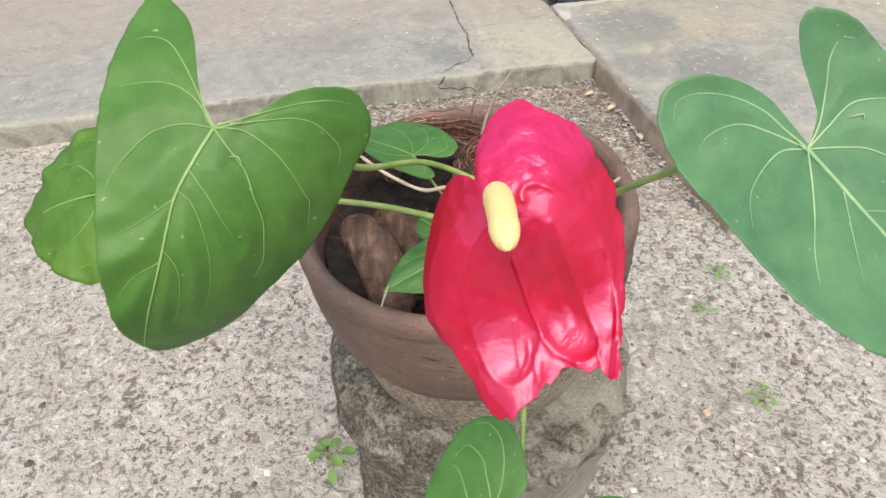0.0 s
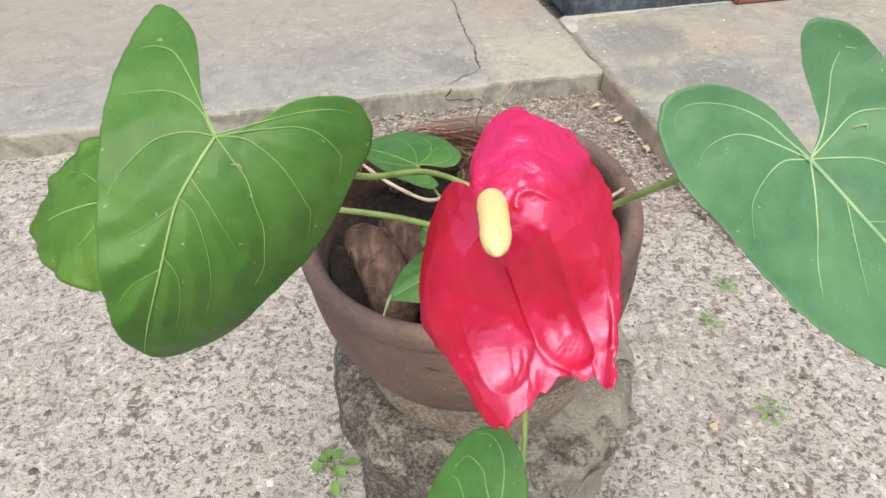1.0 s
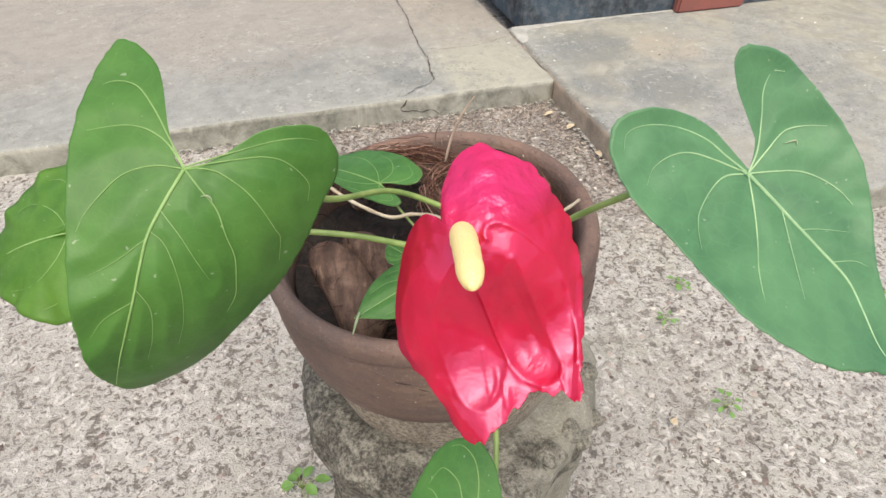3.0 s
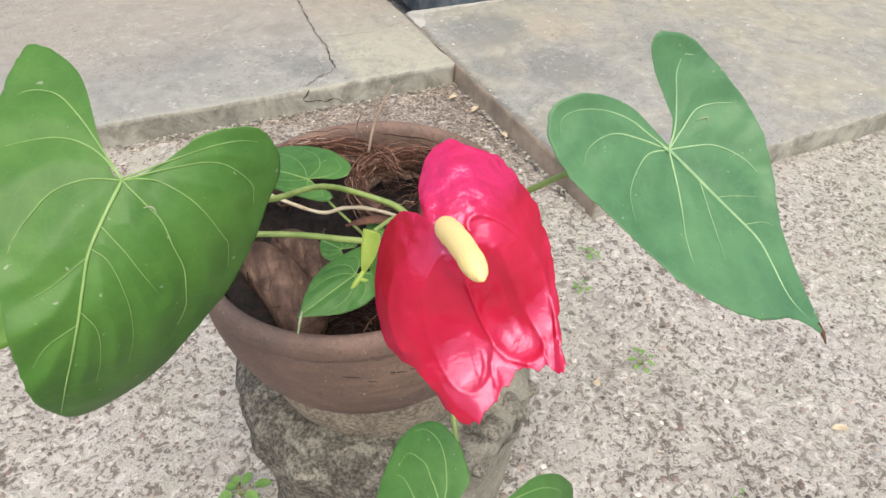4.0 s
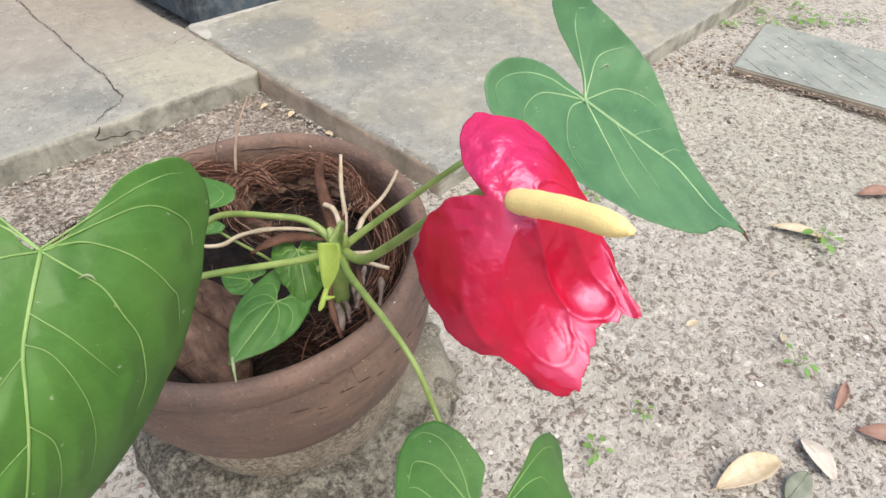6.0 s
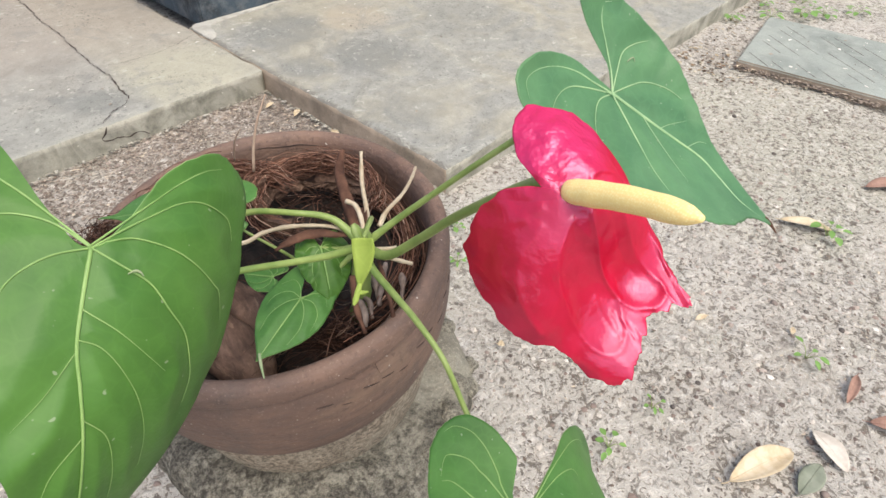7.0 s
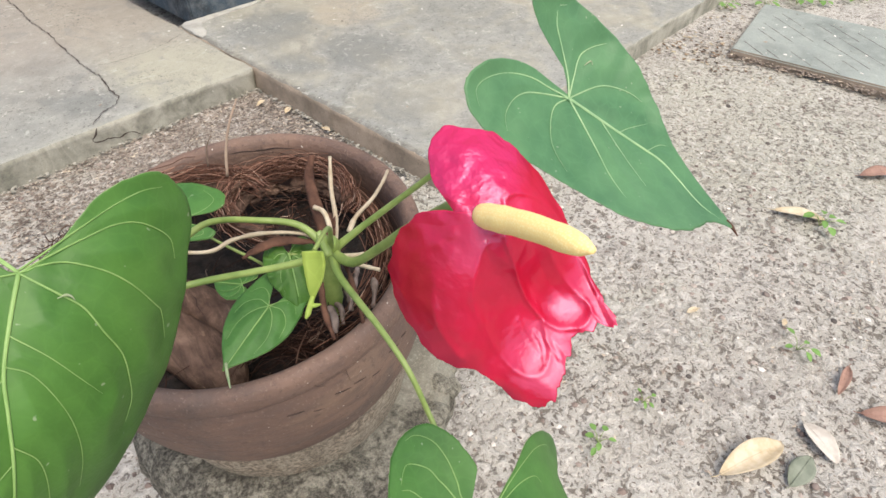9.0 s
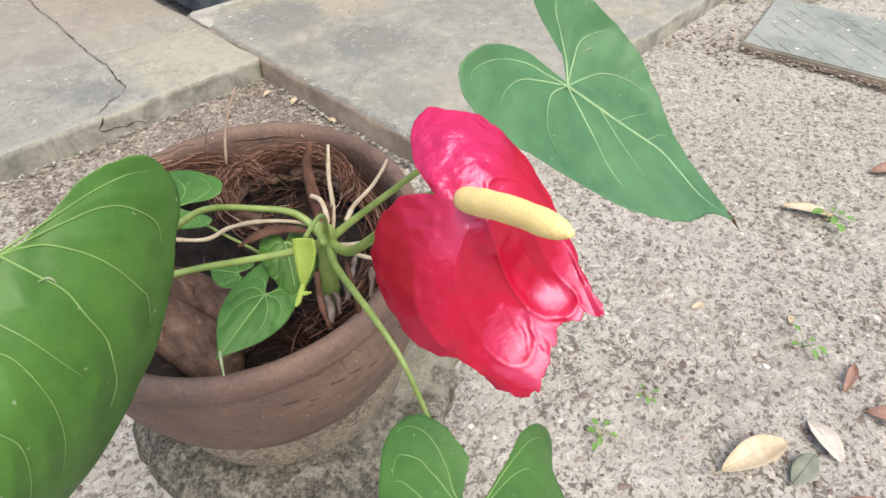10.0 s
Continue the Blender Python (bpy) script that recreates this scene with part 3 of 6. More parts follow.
def leaf(plant, node, along, facing, ctrl, co, veins, blade_mat, vein_mat, centre, quilt=0.0012, wave=0.0, vein_r=0.0009, label="", rings=28, m=10):
    """A heart-shaped blade with its pale veins: origin at the petiole, y along the midrib, z out of the upper face."""
    y = Vector(along).normalized()
    z = (Vector(facing) - y * Vector(facing).dot(y)).normalized()
    x = y.cross(z)
    basis = Matrix((x, y, z)).transposed().to_4x4()
    edge = closed_curve(ctrl, m)
    c0 = np.array(centre)
    # a slightly nibbled rim
    edge = c0 + (edge - c0) * np.array([1 + 0.010 * noise.noise(Vector((q[0], q[1], 0)) * 160) + 0.008 * noise.noise(Vector((q[0], q[1], 4)) * 420) for q in edge])[:, None]
    pts = np.concatenate([[c0]] + [c0 + (edge - c0) * (i / rings) for i in range(1, rings + 1)])
    frac = np.concatenate([[0.0]] + [np.full(len(edge), i / rings) for i in range(1, rings + 1)])
    d = near_curves(pts, veins)
    size = np.abs(edge).max()
    h = bend(co, pts[:, 0], pts[:, 1]) + quilt * (1.0 - np.exp(-(d / (0.075 * size)) ** 1.5))
    if wave:
        ang = np.arctan2(pts[:, 1] - c0[1], pts[:, 0] - c0[0])
        h = h + wave * frac ** 3 * (np.sin(ang * 9 + 1.0) + 0.6 * np.sin(ang * 17 + 0.4))
    n = len(edge)
    ob = mesh_object("leaf", *blade(pts, h, n, rings, 0.0009), blade_mat, plant, label)
    flat_rim(ob, n, vein_mat)
    ob.matrix_basis = Matrix.Translation(Vector(node) - plant.location) @ basis
    for k, v in enumerate(veins):
        c = spline(v, 9)
        line = [(q[0], q[1], float(bend(co, q[0], q[1])) + quilt * 0.12 + 0.0001) for q in c]
        r = vein_r * (1.45 if k == 0 else 0.75 if k < 8 else 0.4)
        vv, ff = tube(line, [r, r * 0.8, r * 0.6, r * 0.25], 6, 1, flat=0.32)
        mesh_object("midrib" if k == 0 else "vein", vv, ff, vein_mat, ob)
    return ob


# ---- the yard: sand, slabs and the house corner ----
def ground():
    def axis(lo, hi, step, a, b, fine):
        core = list(np.arange(lo, a, step)) + list(np.arange(a, b, fine)) + list(np.arange(b, hi + step / 2, step))
        left, right, s = [], [], step
        a, b = lo, hi
        while s < 200:
            s *= 1.6
            a -= s
            b += s
            left.append(a)
            right.append(b)
        return left[::-1] + core + right
    xs, ys = axis(-1.4, 3.4, 0.02, 0.3, 2.1, 0.008), axis(-0.4, 2.4, 0.02, -0.1, 1.3, 0.008)
    verts = []
    for yy in ys:
        for xx in xs:
            near = 1.0 if abs(xx) < 6 and abs(yy) < 6 else 0.0
            p = Vector((xx, yy, 0))
            zz = 0.010 * noise.noise(p * 2.1) + 0.006 * noise.noise(p * 7) + 0.004 * noise.noise(p * 24) - 0.007 * max(0.0, noise.noise(p * 44) - 0.1)
            verts.append((xx, yy, zz * near - 0.006))
    w = len(xs)
    faces = [(j * w + i, j * w + i + 1, (j + 1) * w + i + 1, (j + 1) * w + i) for j in range(len(ys) - 1) for i in range(w - 1)]
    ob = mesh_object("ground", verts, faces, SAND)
    return tagged(ob, "pale sandy ground strewn with grit, pit shade painted dark", "ground", kind="structure")


ground()

CORNER = Vector((0.678, 2.128, 0.0))
TURN_SLAB = math.degrees(math.atan2(0.23, 0.973))
YARD = Matrix.Translation(CORNER) @ pose(0, 0, 0, 0, 0, TURN_SLAB)


def slab_mesh(x0, x1, y0, y1, top, steps, amp=0.0025, low=-0.05, chip=0.006):
    """A cast slab with a gently uneven face and worn arrises."""
    nx, ny = steps
    bm = bmesh.new()
    grid = []
    for j in range(ny + 1):
        row = []
        for i in range(nx + 1):
            u, v = i / nx, j / ny
            p = Vector((x0 + (x1 - x0) * u, y0 + (y1 - y0) * v, 0))
            edge = 0 < i < nx and 0 < j < ny
            off = Vector((noise.noise(p * 11 + Vector((7, 0, 0))), noise.noise(p * 11 + Vector((0, 9, 0))), 0)) * (0.0 if edge else chip)
            off += Vector((noise.noise(p * 38 + Vector((3, 0, 0))), noise.noise(p * 38 + Vector((0, 5, 0))), 0)) * (0.0 if edge else chip * 0.8)
            row.append(bm.verts.new(p + off + Vector((0, 0, top + amp * noise.noise(p * 3) - (0.0 if edge else 0.004)))))
        grid.append(row)
    for j in range(ny):
        for i in range(nx):
            bm.faces.new((grid[j][i], grid[j][i + 1], grid[j + 1][i + 1], grid[j + 1][i]))
    return bm, grid


def slab_object(name, box, top, steps, material, edge_material, label, front=None):
    bm, grid = slab_mesh(*box, top, steps)
    rim = grid[0] + [r[-1] for r in grid[1:]] + grid[-1][-2::-1] + [r[0] for r in grid[-2:0:-1]]
    mids, lows = [], []
    for v in rim:
        n = noise.noise(v.co * 9)
        x0, x1, y0, y1 = box
        k = min(max(v.co.x, x0), x1), min(max(v.co.y, y0), y1)
        ex = min(((abs(k[0] - x0), (x0, k[1])), (abs(k[0] - x1), (x1, k[1])), (abs(k[1] - y0), (k[0], y0)), (abs(k[1] - y1), (k[0], y1))))[1]
        mids.append(bm.verts.new((ex[0] + 0.003 * n, ex[1] + 0.003 * n, v.co.z - 0.018 + 0.005 * n)))
        lows.append(bm.verts.new((ex[0] + 0.004 * n, ex[1] + 0.004 * n, -0.05)))
    side = []
    for i in range(len(rim)):
        k = (i + 1) % len(rim)
        side.append(bm.faces.new((rim[k], rim[i], mids[i], mids[k])))
        side.append(bm.faces.new((mids[k], mids[i], lows[i], lows[k])))
    for i, f in enumerate(side):
        f.material_index = 2 if front and i < 2 * steps[0] else 1
        f.smooth = True
    ob = part(name, bm, material, None, smooth=False)
    ob.data.materials.append(edge_material)
    if front:
        ob.data.materials.append(front)
    ob.matrix_basis = YARD
    return tagged(ob, label, "slab", kind="structure")


slab_object("pavement_left", (-3.6, 0.0, 0.0, 4.0), 0.08, (240, 70), SLAB, SLAB_EDGE, "worn grey cement apron with a thin crack across it")
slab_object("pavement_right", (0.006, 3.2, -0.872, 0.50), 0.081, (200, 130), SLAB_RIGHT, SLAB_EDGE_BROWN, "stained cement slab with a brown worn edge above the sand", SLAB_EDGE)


def crack(points, width, face=False):
    """A thin dark open crack in the apron's top, or down its front face."""
    line = spline(points, 48)
    bm = bmesh.new()
    prev = None
    for i, q in enumerate(line):
        n = line[min(i + 1, len(line) - 1)]
        p = line[max(i - 1, 0)]
        u, v = n[0] - p[0], n[1] - p[1]
        k = math.hypot(u, v) or 1.0
        size = 0.35 if face else 1.0
        jit = size * (0.010 * noise.noise(Vector((q[0] * 14, q[1] * 14, 1.0))) + 0.006 * noise.noise(Vector((q[0] * 45, q[1] * 45, 2.0))) + 0.004 * noise.noise(Vector((q[0] * 130, q[1] * 130, 7.0))))
        w = width * max(0.45, 0.8 + 1.6 * noise.noise(Vector((q[0] * 40, q[1] * 40, 4.0))))
        x, y = q[0] - jit * v / k, q[1] + jit * u / k
        pair = [(x - w * v / k * e, y + w * u / k * e) for e in (1, -1)]
        a, b = [bm.verts.new((c[0], -0.0075, c[1]) if face else (c[0], c[1], 0.0845)) for c in pair]
        if prev:
            bm.faces.new((prev[0], prev[1], b, a))
        prev = (a, b)
    return part("crack", bm, NOTCH, bpy.data.objects["pavement_left"])


crack([(-0.557, 0.010), (-0.50, 0.055), (-0.442, 0.092), (-0.418, 0.150), (-0.404, 0.319), (-0.398, 0.483), (-0.380, 0.735), (-0.372, 0.95), (-0.359, 1.087), (-0.345, 1.3)], 0.0017)
crack([(-0.368, 0.375), (-0.233, 0.355), (-0.12, 0.38), (-0.013, 0.42)], 0.0006)
crack([(-0.556, 0.078), (-0.562, 0.06), (-0.578, 0.045), (-0.565, 0.034), (-0.53, 0.032), (-0.50, 0.022), (-0.47, 0.026), (-0.44, 0.008)], 0.0016, True)


def box_mesh(x0, x1, y0, y1, z0, z1, bevel=0.006):
    bm = bmesh.new()
    bmesh.ops.create_cube(bm, size=1.0)
    for v in bm.verts:
        v.co = Vector((x0 + (x1 - x0) * (v.co.x + 0.5), y0 + (y1 - y0) * (v.co.y + 0.5), z0 + (z1 - z0) * (v.co.z + 0.5)))
    if bevel:
        bmesh.ops.bevel(bm, geom=bm.edges[:], offset=bevel, segments=2, affect="EDGES")
    return bm


# added wall out of view on the left, there to shape reflections
unseen_wall = part("wall_unseen", box_mesh(-3.1, -2.9, -6.0, 7.0, -0.05, 1.2), LIMEWASH, None)
tagged(unseen_wall, "unseen limewashed wall added to shape reflections from the left", "wall", kind="structure")
# added pale wall behind the camera, bounces light onto the front
unseen_wall = part("wall_unseen", box_mesh(-2.88, 6.0, -4.9, -4.7, -0.05, 1.9), LIMEWASH, None)
tagged(unseen_wall, "unseen limewashed wall added behind the camera to bounce light", "wall", kind="structure")
wall = part("wall_house", box_mesh(0.09, 5.0, 0.52, 4.0, 0.4, 2.7), WALL, None)
wall.matrix_basis = YARD
tagged(wall, "cream plastered house wall above a dark plinth", "wall", kind="structure")
plinth = part("plinth", box_mesh(0.07, 5.0, 0.503, 4.0, 0.06, 0.398), PLINTH, None)
plinth.matrix_basis = YARD
tagged(plinth, "dark blue-grey painted plinth at the house corner", "plinth", kind="structure")


def mortar_fillet():
    """Pale mortar smeared round the plinth corner and along its foot."""
    edge = closed_curve([(0.008, 0.345), (0.022, 0.34), (0.045, 0.36), (0.06, 0.40), (0.075, 0.44), (0.12, 0.468), (0.4, 0.482), (0.9, 0.485), (0.9, 0.5), (0.4, 0.5), (0.15, 0.5), (0.07, 0.501), (0.03, 0.50), (0.008, 0.47), (0.006, 0.40)], 10)
    edge = edge + np.array([[0.004 * noise.noise(Vector((q[0] * 60, q[1] * 60, 0))), -0.004 * abs(noise.noise(Vector((q[0] * 60, q[1] * 60, 9))))] for q in edge])
    c0 = np.array((0.05, 0.482))
    rings = 12
    pts = np.concatenate([[c0]] + [c0 + (edge - c0) * (i / rings) for i in range(1, rings + 1)])
    h = np.array([0.086 + 0.0016 * noise.noise(Vector((q[0], q[1], 0)) * 30) for q in pts])
    h[-len(edge):] -= 0.0034
    return mesh_object("trim_mortar", *blade(pts, h, len(edge), rings, 0.006), MORTAR)


mortar = mortar_fillet()
mortar.matrix_basis = YARD
tagged(mortar, "pale mortar fillet along the foot of the plinth", "trim", kind="structure")
red = part("red_step", box_mesh(0.80, 1.15, 0.455, 0.50, 0.079, 0.2, 0.01), RED_STEP, None)
red.matrix_basis = YARD
tagged(red, "red oxide cement step against the plinth", "step", kind="structure")


def paver():
    """A cast stepping slab with shallow diagonal grooves."""
    u, v = 0.70, 0.62
    ob = thing("paving_slab", "blue-grey cement stepping slab with diagonal grooves", "paving slab", at=(2.396, 1.366, 0.0))
    ob.rotation_euler = (0, 0, math.atan2(-0.93, 0.36))
    bm = box_mesh(0, u, 0, v, -0.03, 0.03, 0.006)
    for f in bm.faces:
        f.material_index = 0 if f.normal.z > 0.5 else 1
    body = part("slab_body", bm, PAVER, ob)
    body.data.materials.append(SLAB_EDGE_BROWN)
    rng = random.Random(3)
    for k in range(13):
        c = -0.60 + k * 0.1 + rng.uniform(-0.025, 0.025)
        a, b = max(0.015, -c + 0.015), min(u - 0.015, v - c - 0.015)
        a += rng.uniform(0.0, 0.12)
        while b - a > 0.04:
            e = min(b, a + rng.uniform(0.06, 0.3))
            n = 8
            bm = bmesh.new()
            prev = None
            for i in range(n + 1):
                t = a + (e - a) * i / n
                w = rng.uniform(0.0004, 0.0016)
                p, q = bm.verts.new((t - w, v - t - c - w, 0.0304)), bm.verts.new((t + w, v - t - c + w, 0.0304))
                if prev:
                    bm.faces.new((prev[0], prev[1], q, p))
                prev = (p, q)
            part("groove", bm, NOTCH, ob)
            a = e + rng.uniform(0.03, 0.16)
    return ob


paver()


# ---- pedestal and clay pot ----
POT = Vector((0.188, 0.628, 0.0))


PROFILE = spline([(r, 0.0, z) for r, z in [(0.0, 0.40), (0.10, 0.40), (0.165, 0.398), (0.188, 0.39), (0.2, 0.374), (0.203, 0.345), (0.198, 0.29), (0.19, 0.2), (0.19, 0.1), (0.2, -0.03)]], 5)


def drum_point(r, z, a, proud=0.0):
    p = Vector((math.cos(a) * r, math.sin(a) * r, z))
    k = 1 + 0.05 * noise.noise(p * 7) + 0.05 * noise.noise(p * 19) + 0.03 * noise.noise(p * 45)
    zz = z + (0.008 * noise.noise(p * 24) if z > 0 else 0)
    return ((r * k + proud) * math.cos(a), (r * k + proud) * math.sin(a), min(zz, 0.404))


def pedestal():
    """An old cement drum, crumbling and mossy, a little wider on one side."""
    ob = thing("pedestal", "crumbling mossy grey cement pedestal standing on sand", "pedestal", at=(POT.x + 0.026, POT.y + 0.004, 0))
    steps = 96
    verts, faces = [], []
    for r, _, z in PROFILE:
        verts += [drum_point(r, z, 2 * math.pi * j / steps) for j in range(steps)]
    for i in range(len(PROFILE) - 1):
        for j in range(steps):
            a, b = i * steps + j, i * steps + (j + 1) % steps
            faces.append((a, a + steps, b + steps, b))
    mesh_object("drum", verts, faces, PEDESTAL, ob)
    # broken lumps left standing on the crumbled shoulder
    rng = random.Random(17)
    for k in range(11):
        a = rng.uniform(-1.75, 0.2)
        size = rng.uniform(0.007, 0.017)
        bm = bmesh.new()
        bmesh.ops.create_icosphere(bm, subdivisions=3, radius=size)
        for v in bm.verts:
            n = Vector((k * 5.0, 0, 0))
            v.co *= 1 + 0.35 * noise.noise(v.co * 70 + n) + 0.15 * noise.noise(v.co * 220 + n)
            v.co.z *= 0.6
        lump = part("cement_lump", bm, PEDESTAL, ob, smooth=True)
        r, z = rng.choice(((0.181, 0.391), (0.187, 0.387), (0.196, 0.372)))
        lump.location = drum_point(r, z, a)
    return ob


pedestal()

OUTER = [(0.1535, 0.472), (0.162, 0.484), (0.1715, 0.506), (0.179, 0.534), (0.1828, 0.562), (0.1835, 0.584), (0.1818, 0.600), (0.1795, 0.6072), (0.1795, 0.6090), (0.1832, 0.6105), (0.1846, 0.615), (0.1842, 0.623), (0.1815, 0.630), (0.176, 0.6335), (0.1695, 0.632), (0.1645, 0.624), (0.1625, 0.607), (0.161, 0.57), (0.157, 0.52), (0.135, 0.46), (0.0, 0.455)]
BASE = 0.404


def clay_pot():
    """A wide thrown bowl that leans a little on its pedestal."""
    pot = thing("clay_pot", "wide brown fired-clay flower pot on a cement pedestal", "flower pot", at=(0.205, 0.634, BASE))
    pot.rotation_euler = (radians(1.0), radians(-5.2), 0)
    verts, faces = lathe([(r, z - BASE) for r, z in spline([(r, z) for r, z in OUTER], 3)], 144, 0.014, 2.0)
    mesh_object("body", verts, faces, CLAY, pot)
    foot = [(0.0, 0.384), (0.134, 0.384), (0.1435, 0.389), (0.1490, 0.410), (0.1525, 0.438), (0.1540, 0.462), (0.1536, 0.4725)]
    verts, faces = lathe([(r, z - BASE) for r, z in spline(foot, 4)], 144, 0.014, 2.0)
    mesh_object("foot", verts, faces, FOOT, pot, "sandy grey unglazed lower bowl")
    # pressed dashes round the shoulder, each a ragged little row of ticks
    rng = random.Random(5)
    for k in range(14):
        a0 = -1.80 + k * 0.115 + rng.uniform(-0.012, 0.012)
        z0 = 0.585 + rng.uniform(-0.003, 0.003) - BASE - (0.010 if k % 3 == 1 else 0.0)
        span = rng.uniform(0.05, 0.09)
        up = rng.uniform(-0.005, -0.002)
        line = []
        for i in range(13):
            a = a0 + span * i / 12
            zz = z0 + up * i / 12
            kk = 1 + 0.014 * noise.noise(Vector((math.cos(a) * 1.3, math.sin(a) * 1.3, zz * 6 + 2.0)))
            r = float(np.interp(zz + BASE, [0.534, 0.562, 0.584, 0.600], [0.179, 0.1828, 0.1835, 0.1818])) * kk + 0.0001
            line.append((r * math.cos(a), r * math.sin(a), zz + (0.0011 if i % 2 else 0)))
        verts, faces = tube(line, [0.0004, 0.0007, 0.0008, 0.0006, 0.0003], 5, 1)
        mesh_object("dash", verts, faces, NOTCH, pot)
    # a hairline split round the inside of the lip
    line = []
    for i in range(40):
        a = 0.75 + 1.55 * i / 39
        line.append((0.1648 * math.cos(a), 0.1648 * math.sin(a), 0.217 + 0.0016 * noise.noise(Vector((a * 6, 0, 1.0))) + 0.001 * noise.noise(Vector((a * 25, 0, 3.0)))))
    verts, faces = tube(line, [0.0004, 0.0012, 0.0006, 0.0013, 0.001, 0.0005], 5, 1)
    mesh_object("crack", verts, faces, NOTCH, pot)
    return pot


clay_pot()


# ---- what fills the pot ----
def soil():
    verts, faces = [(0, 0, 0)], []
    rings, steps = 26, 72
    for i in range(1, rings + 1):
        r = 0.158 * i / rings
        for j in range(steps):
            a = 2 * math.pi * j / steps
            p = Vector((r * math.cos(a), r * math.sin(a), 0))
            h = 0.014 * noise.noise(p * 28) + 0.009 * noise.noise(p * 70) + 0.005 * noise.noise(p * 150)
            verts.append((p.x, p.y, h * (1 if i < rings else 0.3)))
    faces += [(0, 1 + j, 1 + (j + 1) % steps) for j in range(steps)]
    for i in range(rings - 1):
        a0, b0 = 1 + i * steps, 1 + (i + 1) * steps
        faces += [(a0 + j, b0 + j, b0 + (j + 1) % steps, a0 + (j + 1) % steps) for j in range(steps)]
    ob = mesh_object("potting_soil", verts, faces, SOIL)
    ob.location = (POT.x + 0.002, POT.y - 0.002, 0.572)
    return tagged(ob, "dark potting soil filling the clay pot, shade deepened in its colour", "soil", kind="stuff")


soil()


def husk(at, turn, radius, lo, hi, depth, label, thick=0.012):
    """A broken piece of coconut husk: a thick curved shell with a ragged lip."""
    verts, faces = [], []
    nu, nv = 40, 12
    for side in (0, 1):
        rr = radius - side * thick
        for j in range(nv + 1):
            v = j / nv
            for i in range(nu + 1):
                u = lo + (hi - lo) * i / nu
                pol = v * depth
                rag = 0.006 * noise.noise(Vector((u * 3, v * 2, side + radius * 40))) + 0.003 * noise.noise(Vector((u * 14, v * 6, side)))
                r = (rr + rag) * math.cos(pol)
                verts.append((r * math.cos(u), r * math.sin(u), -rr * math.sin(pol) * 0.9 + rag))
    n = nu + 1
    half = n * (nv + 1)
    for j in range(nv):
        for i in range(nu):
            a = j * n + i
            faces.append((a, a + n, a + n + 1, a + 1))
            faces.append((half + a, half + a + 1, half + a + n + 1, half + a + n))
    for i in range(nu):
        faces.append((i, i + 1, half + i + 1, half + i))
        b = nv * n + i
        faces.append((b + 1, b, half + b, half + b + 1))
    for j in range(nv):
        a, b = j * n, j * n + nu
        faces.append((a, half + a, half + a + n, a + n))
        faces.append((b, b + n, half + b + n, half + b))
    ob = mesh_object("coconut_husk", verts, faces, HUSK)
    ob.matrix_basis = Matrix.Translation(at) @ Euler([radians(q) for q in turn]).to_matrix().to_4x4()
    return tagged(ob, label, "coconut husk", "coconut husks in the pot")


husk((0.252, 0.660, 0.630), (-14, 6, 0), 0.068, -0.5, 3.9, 0.2, "reddish-brown fibrous coconut husk cup lying in the pot")
husk((0.158, 0.690, 0.632), (-8, -10, 0), 0.062, 0.3, 3.6, 0.22, "brown coconut husk piece under a small leaf")
def husk_chunk(a, b, width, height, seed, label):
    """A split length of husk: ridged along its grain, blunt at both ends."""
    a, b = np.array(a), np.array(b)
    d = b - a
    ln = np.linalg.norm(d)
    d = d / ln
    side = np.cross(d, (0, 0, 1.0))
    side /= np.linalg.norm(side)
    up = np.cross(side, d)
    verts, faces = [], []
    nu, nv = 40, 28
    for i in range(nu + 1):
        t = i / nu
        fat = max(0.02, 1 - abs(2 * t - 1) ** 3.5) ** 0.5
        bow = 0.06 * ln * math.sin(math.pi * t)
        for j in range(nv):
            q = 2 * math.pi * j / nv
            rag = 1 + 0.14 * noise.noise(Vector((math.cos(q) * 3, math.sin(q) * 3, t * 1.5 + seed))) + 0.06 * noise.noise(Vector((math.cos(q) * 11, math.sin(q) * 11, t * 3 + seed)))
            verts.append(a + d * ln * t + side * (width / 2 * fat * rag * math.cos(q) - bow) + up * (height / 2 * fat * rag * math.sin(q)))
    for i in range(nu):
        for j in range(nv):
            p, r = i * nv + j, i * nv + (j + 1) % nv
            faces.append((p, r, r + nv, p + nv))
    faces += [tuple(range(nv))[::-1], tuple(nu * nv + j for j in range(nv))]
    ob = mesh_object("coconut_husk", verts, faces, HUSK)
    return tagged(ob, label, "coconut husk", "coconut husks in the pot")


husk_chunk((0.058, 0.640, 0.586), (0.124, 0.494, 0.582), 0.054, 0.046, 1.0, "split length of brown coconut husk by the pot wall")
husk_chunk((0.092, 0.655, 0.588), (0.155, 0.545, 0.580), 0.045, 0.04, 4.0, "dark brown coconut husk length beside another")


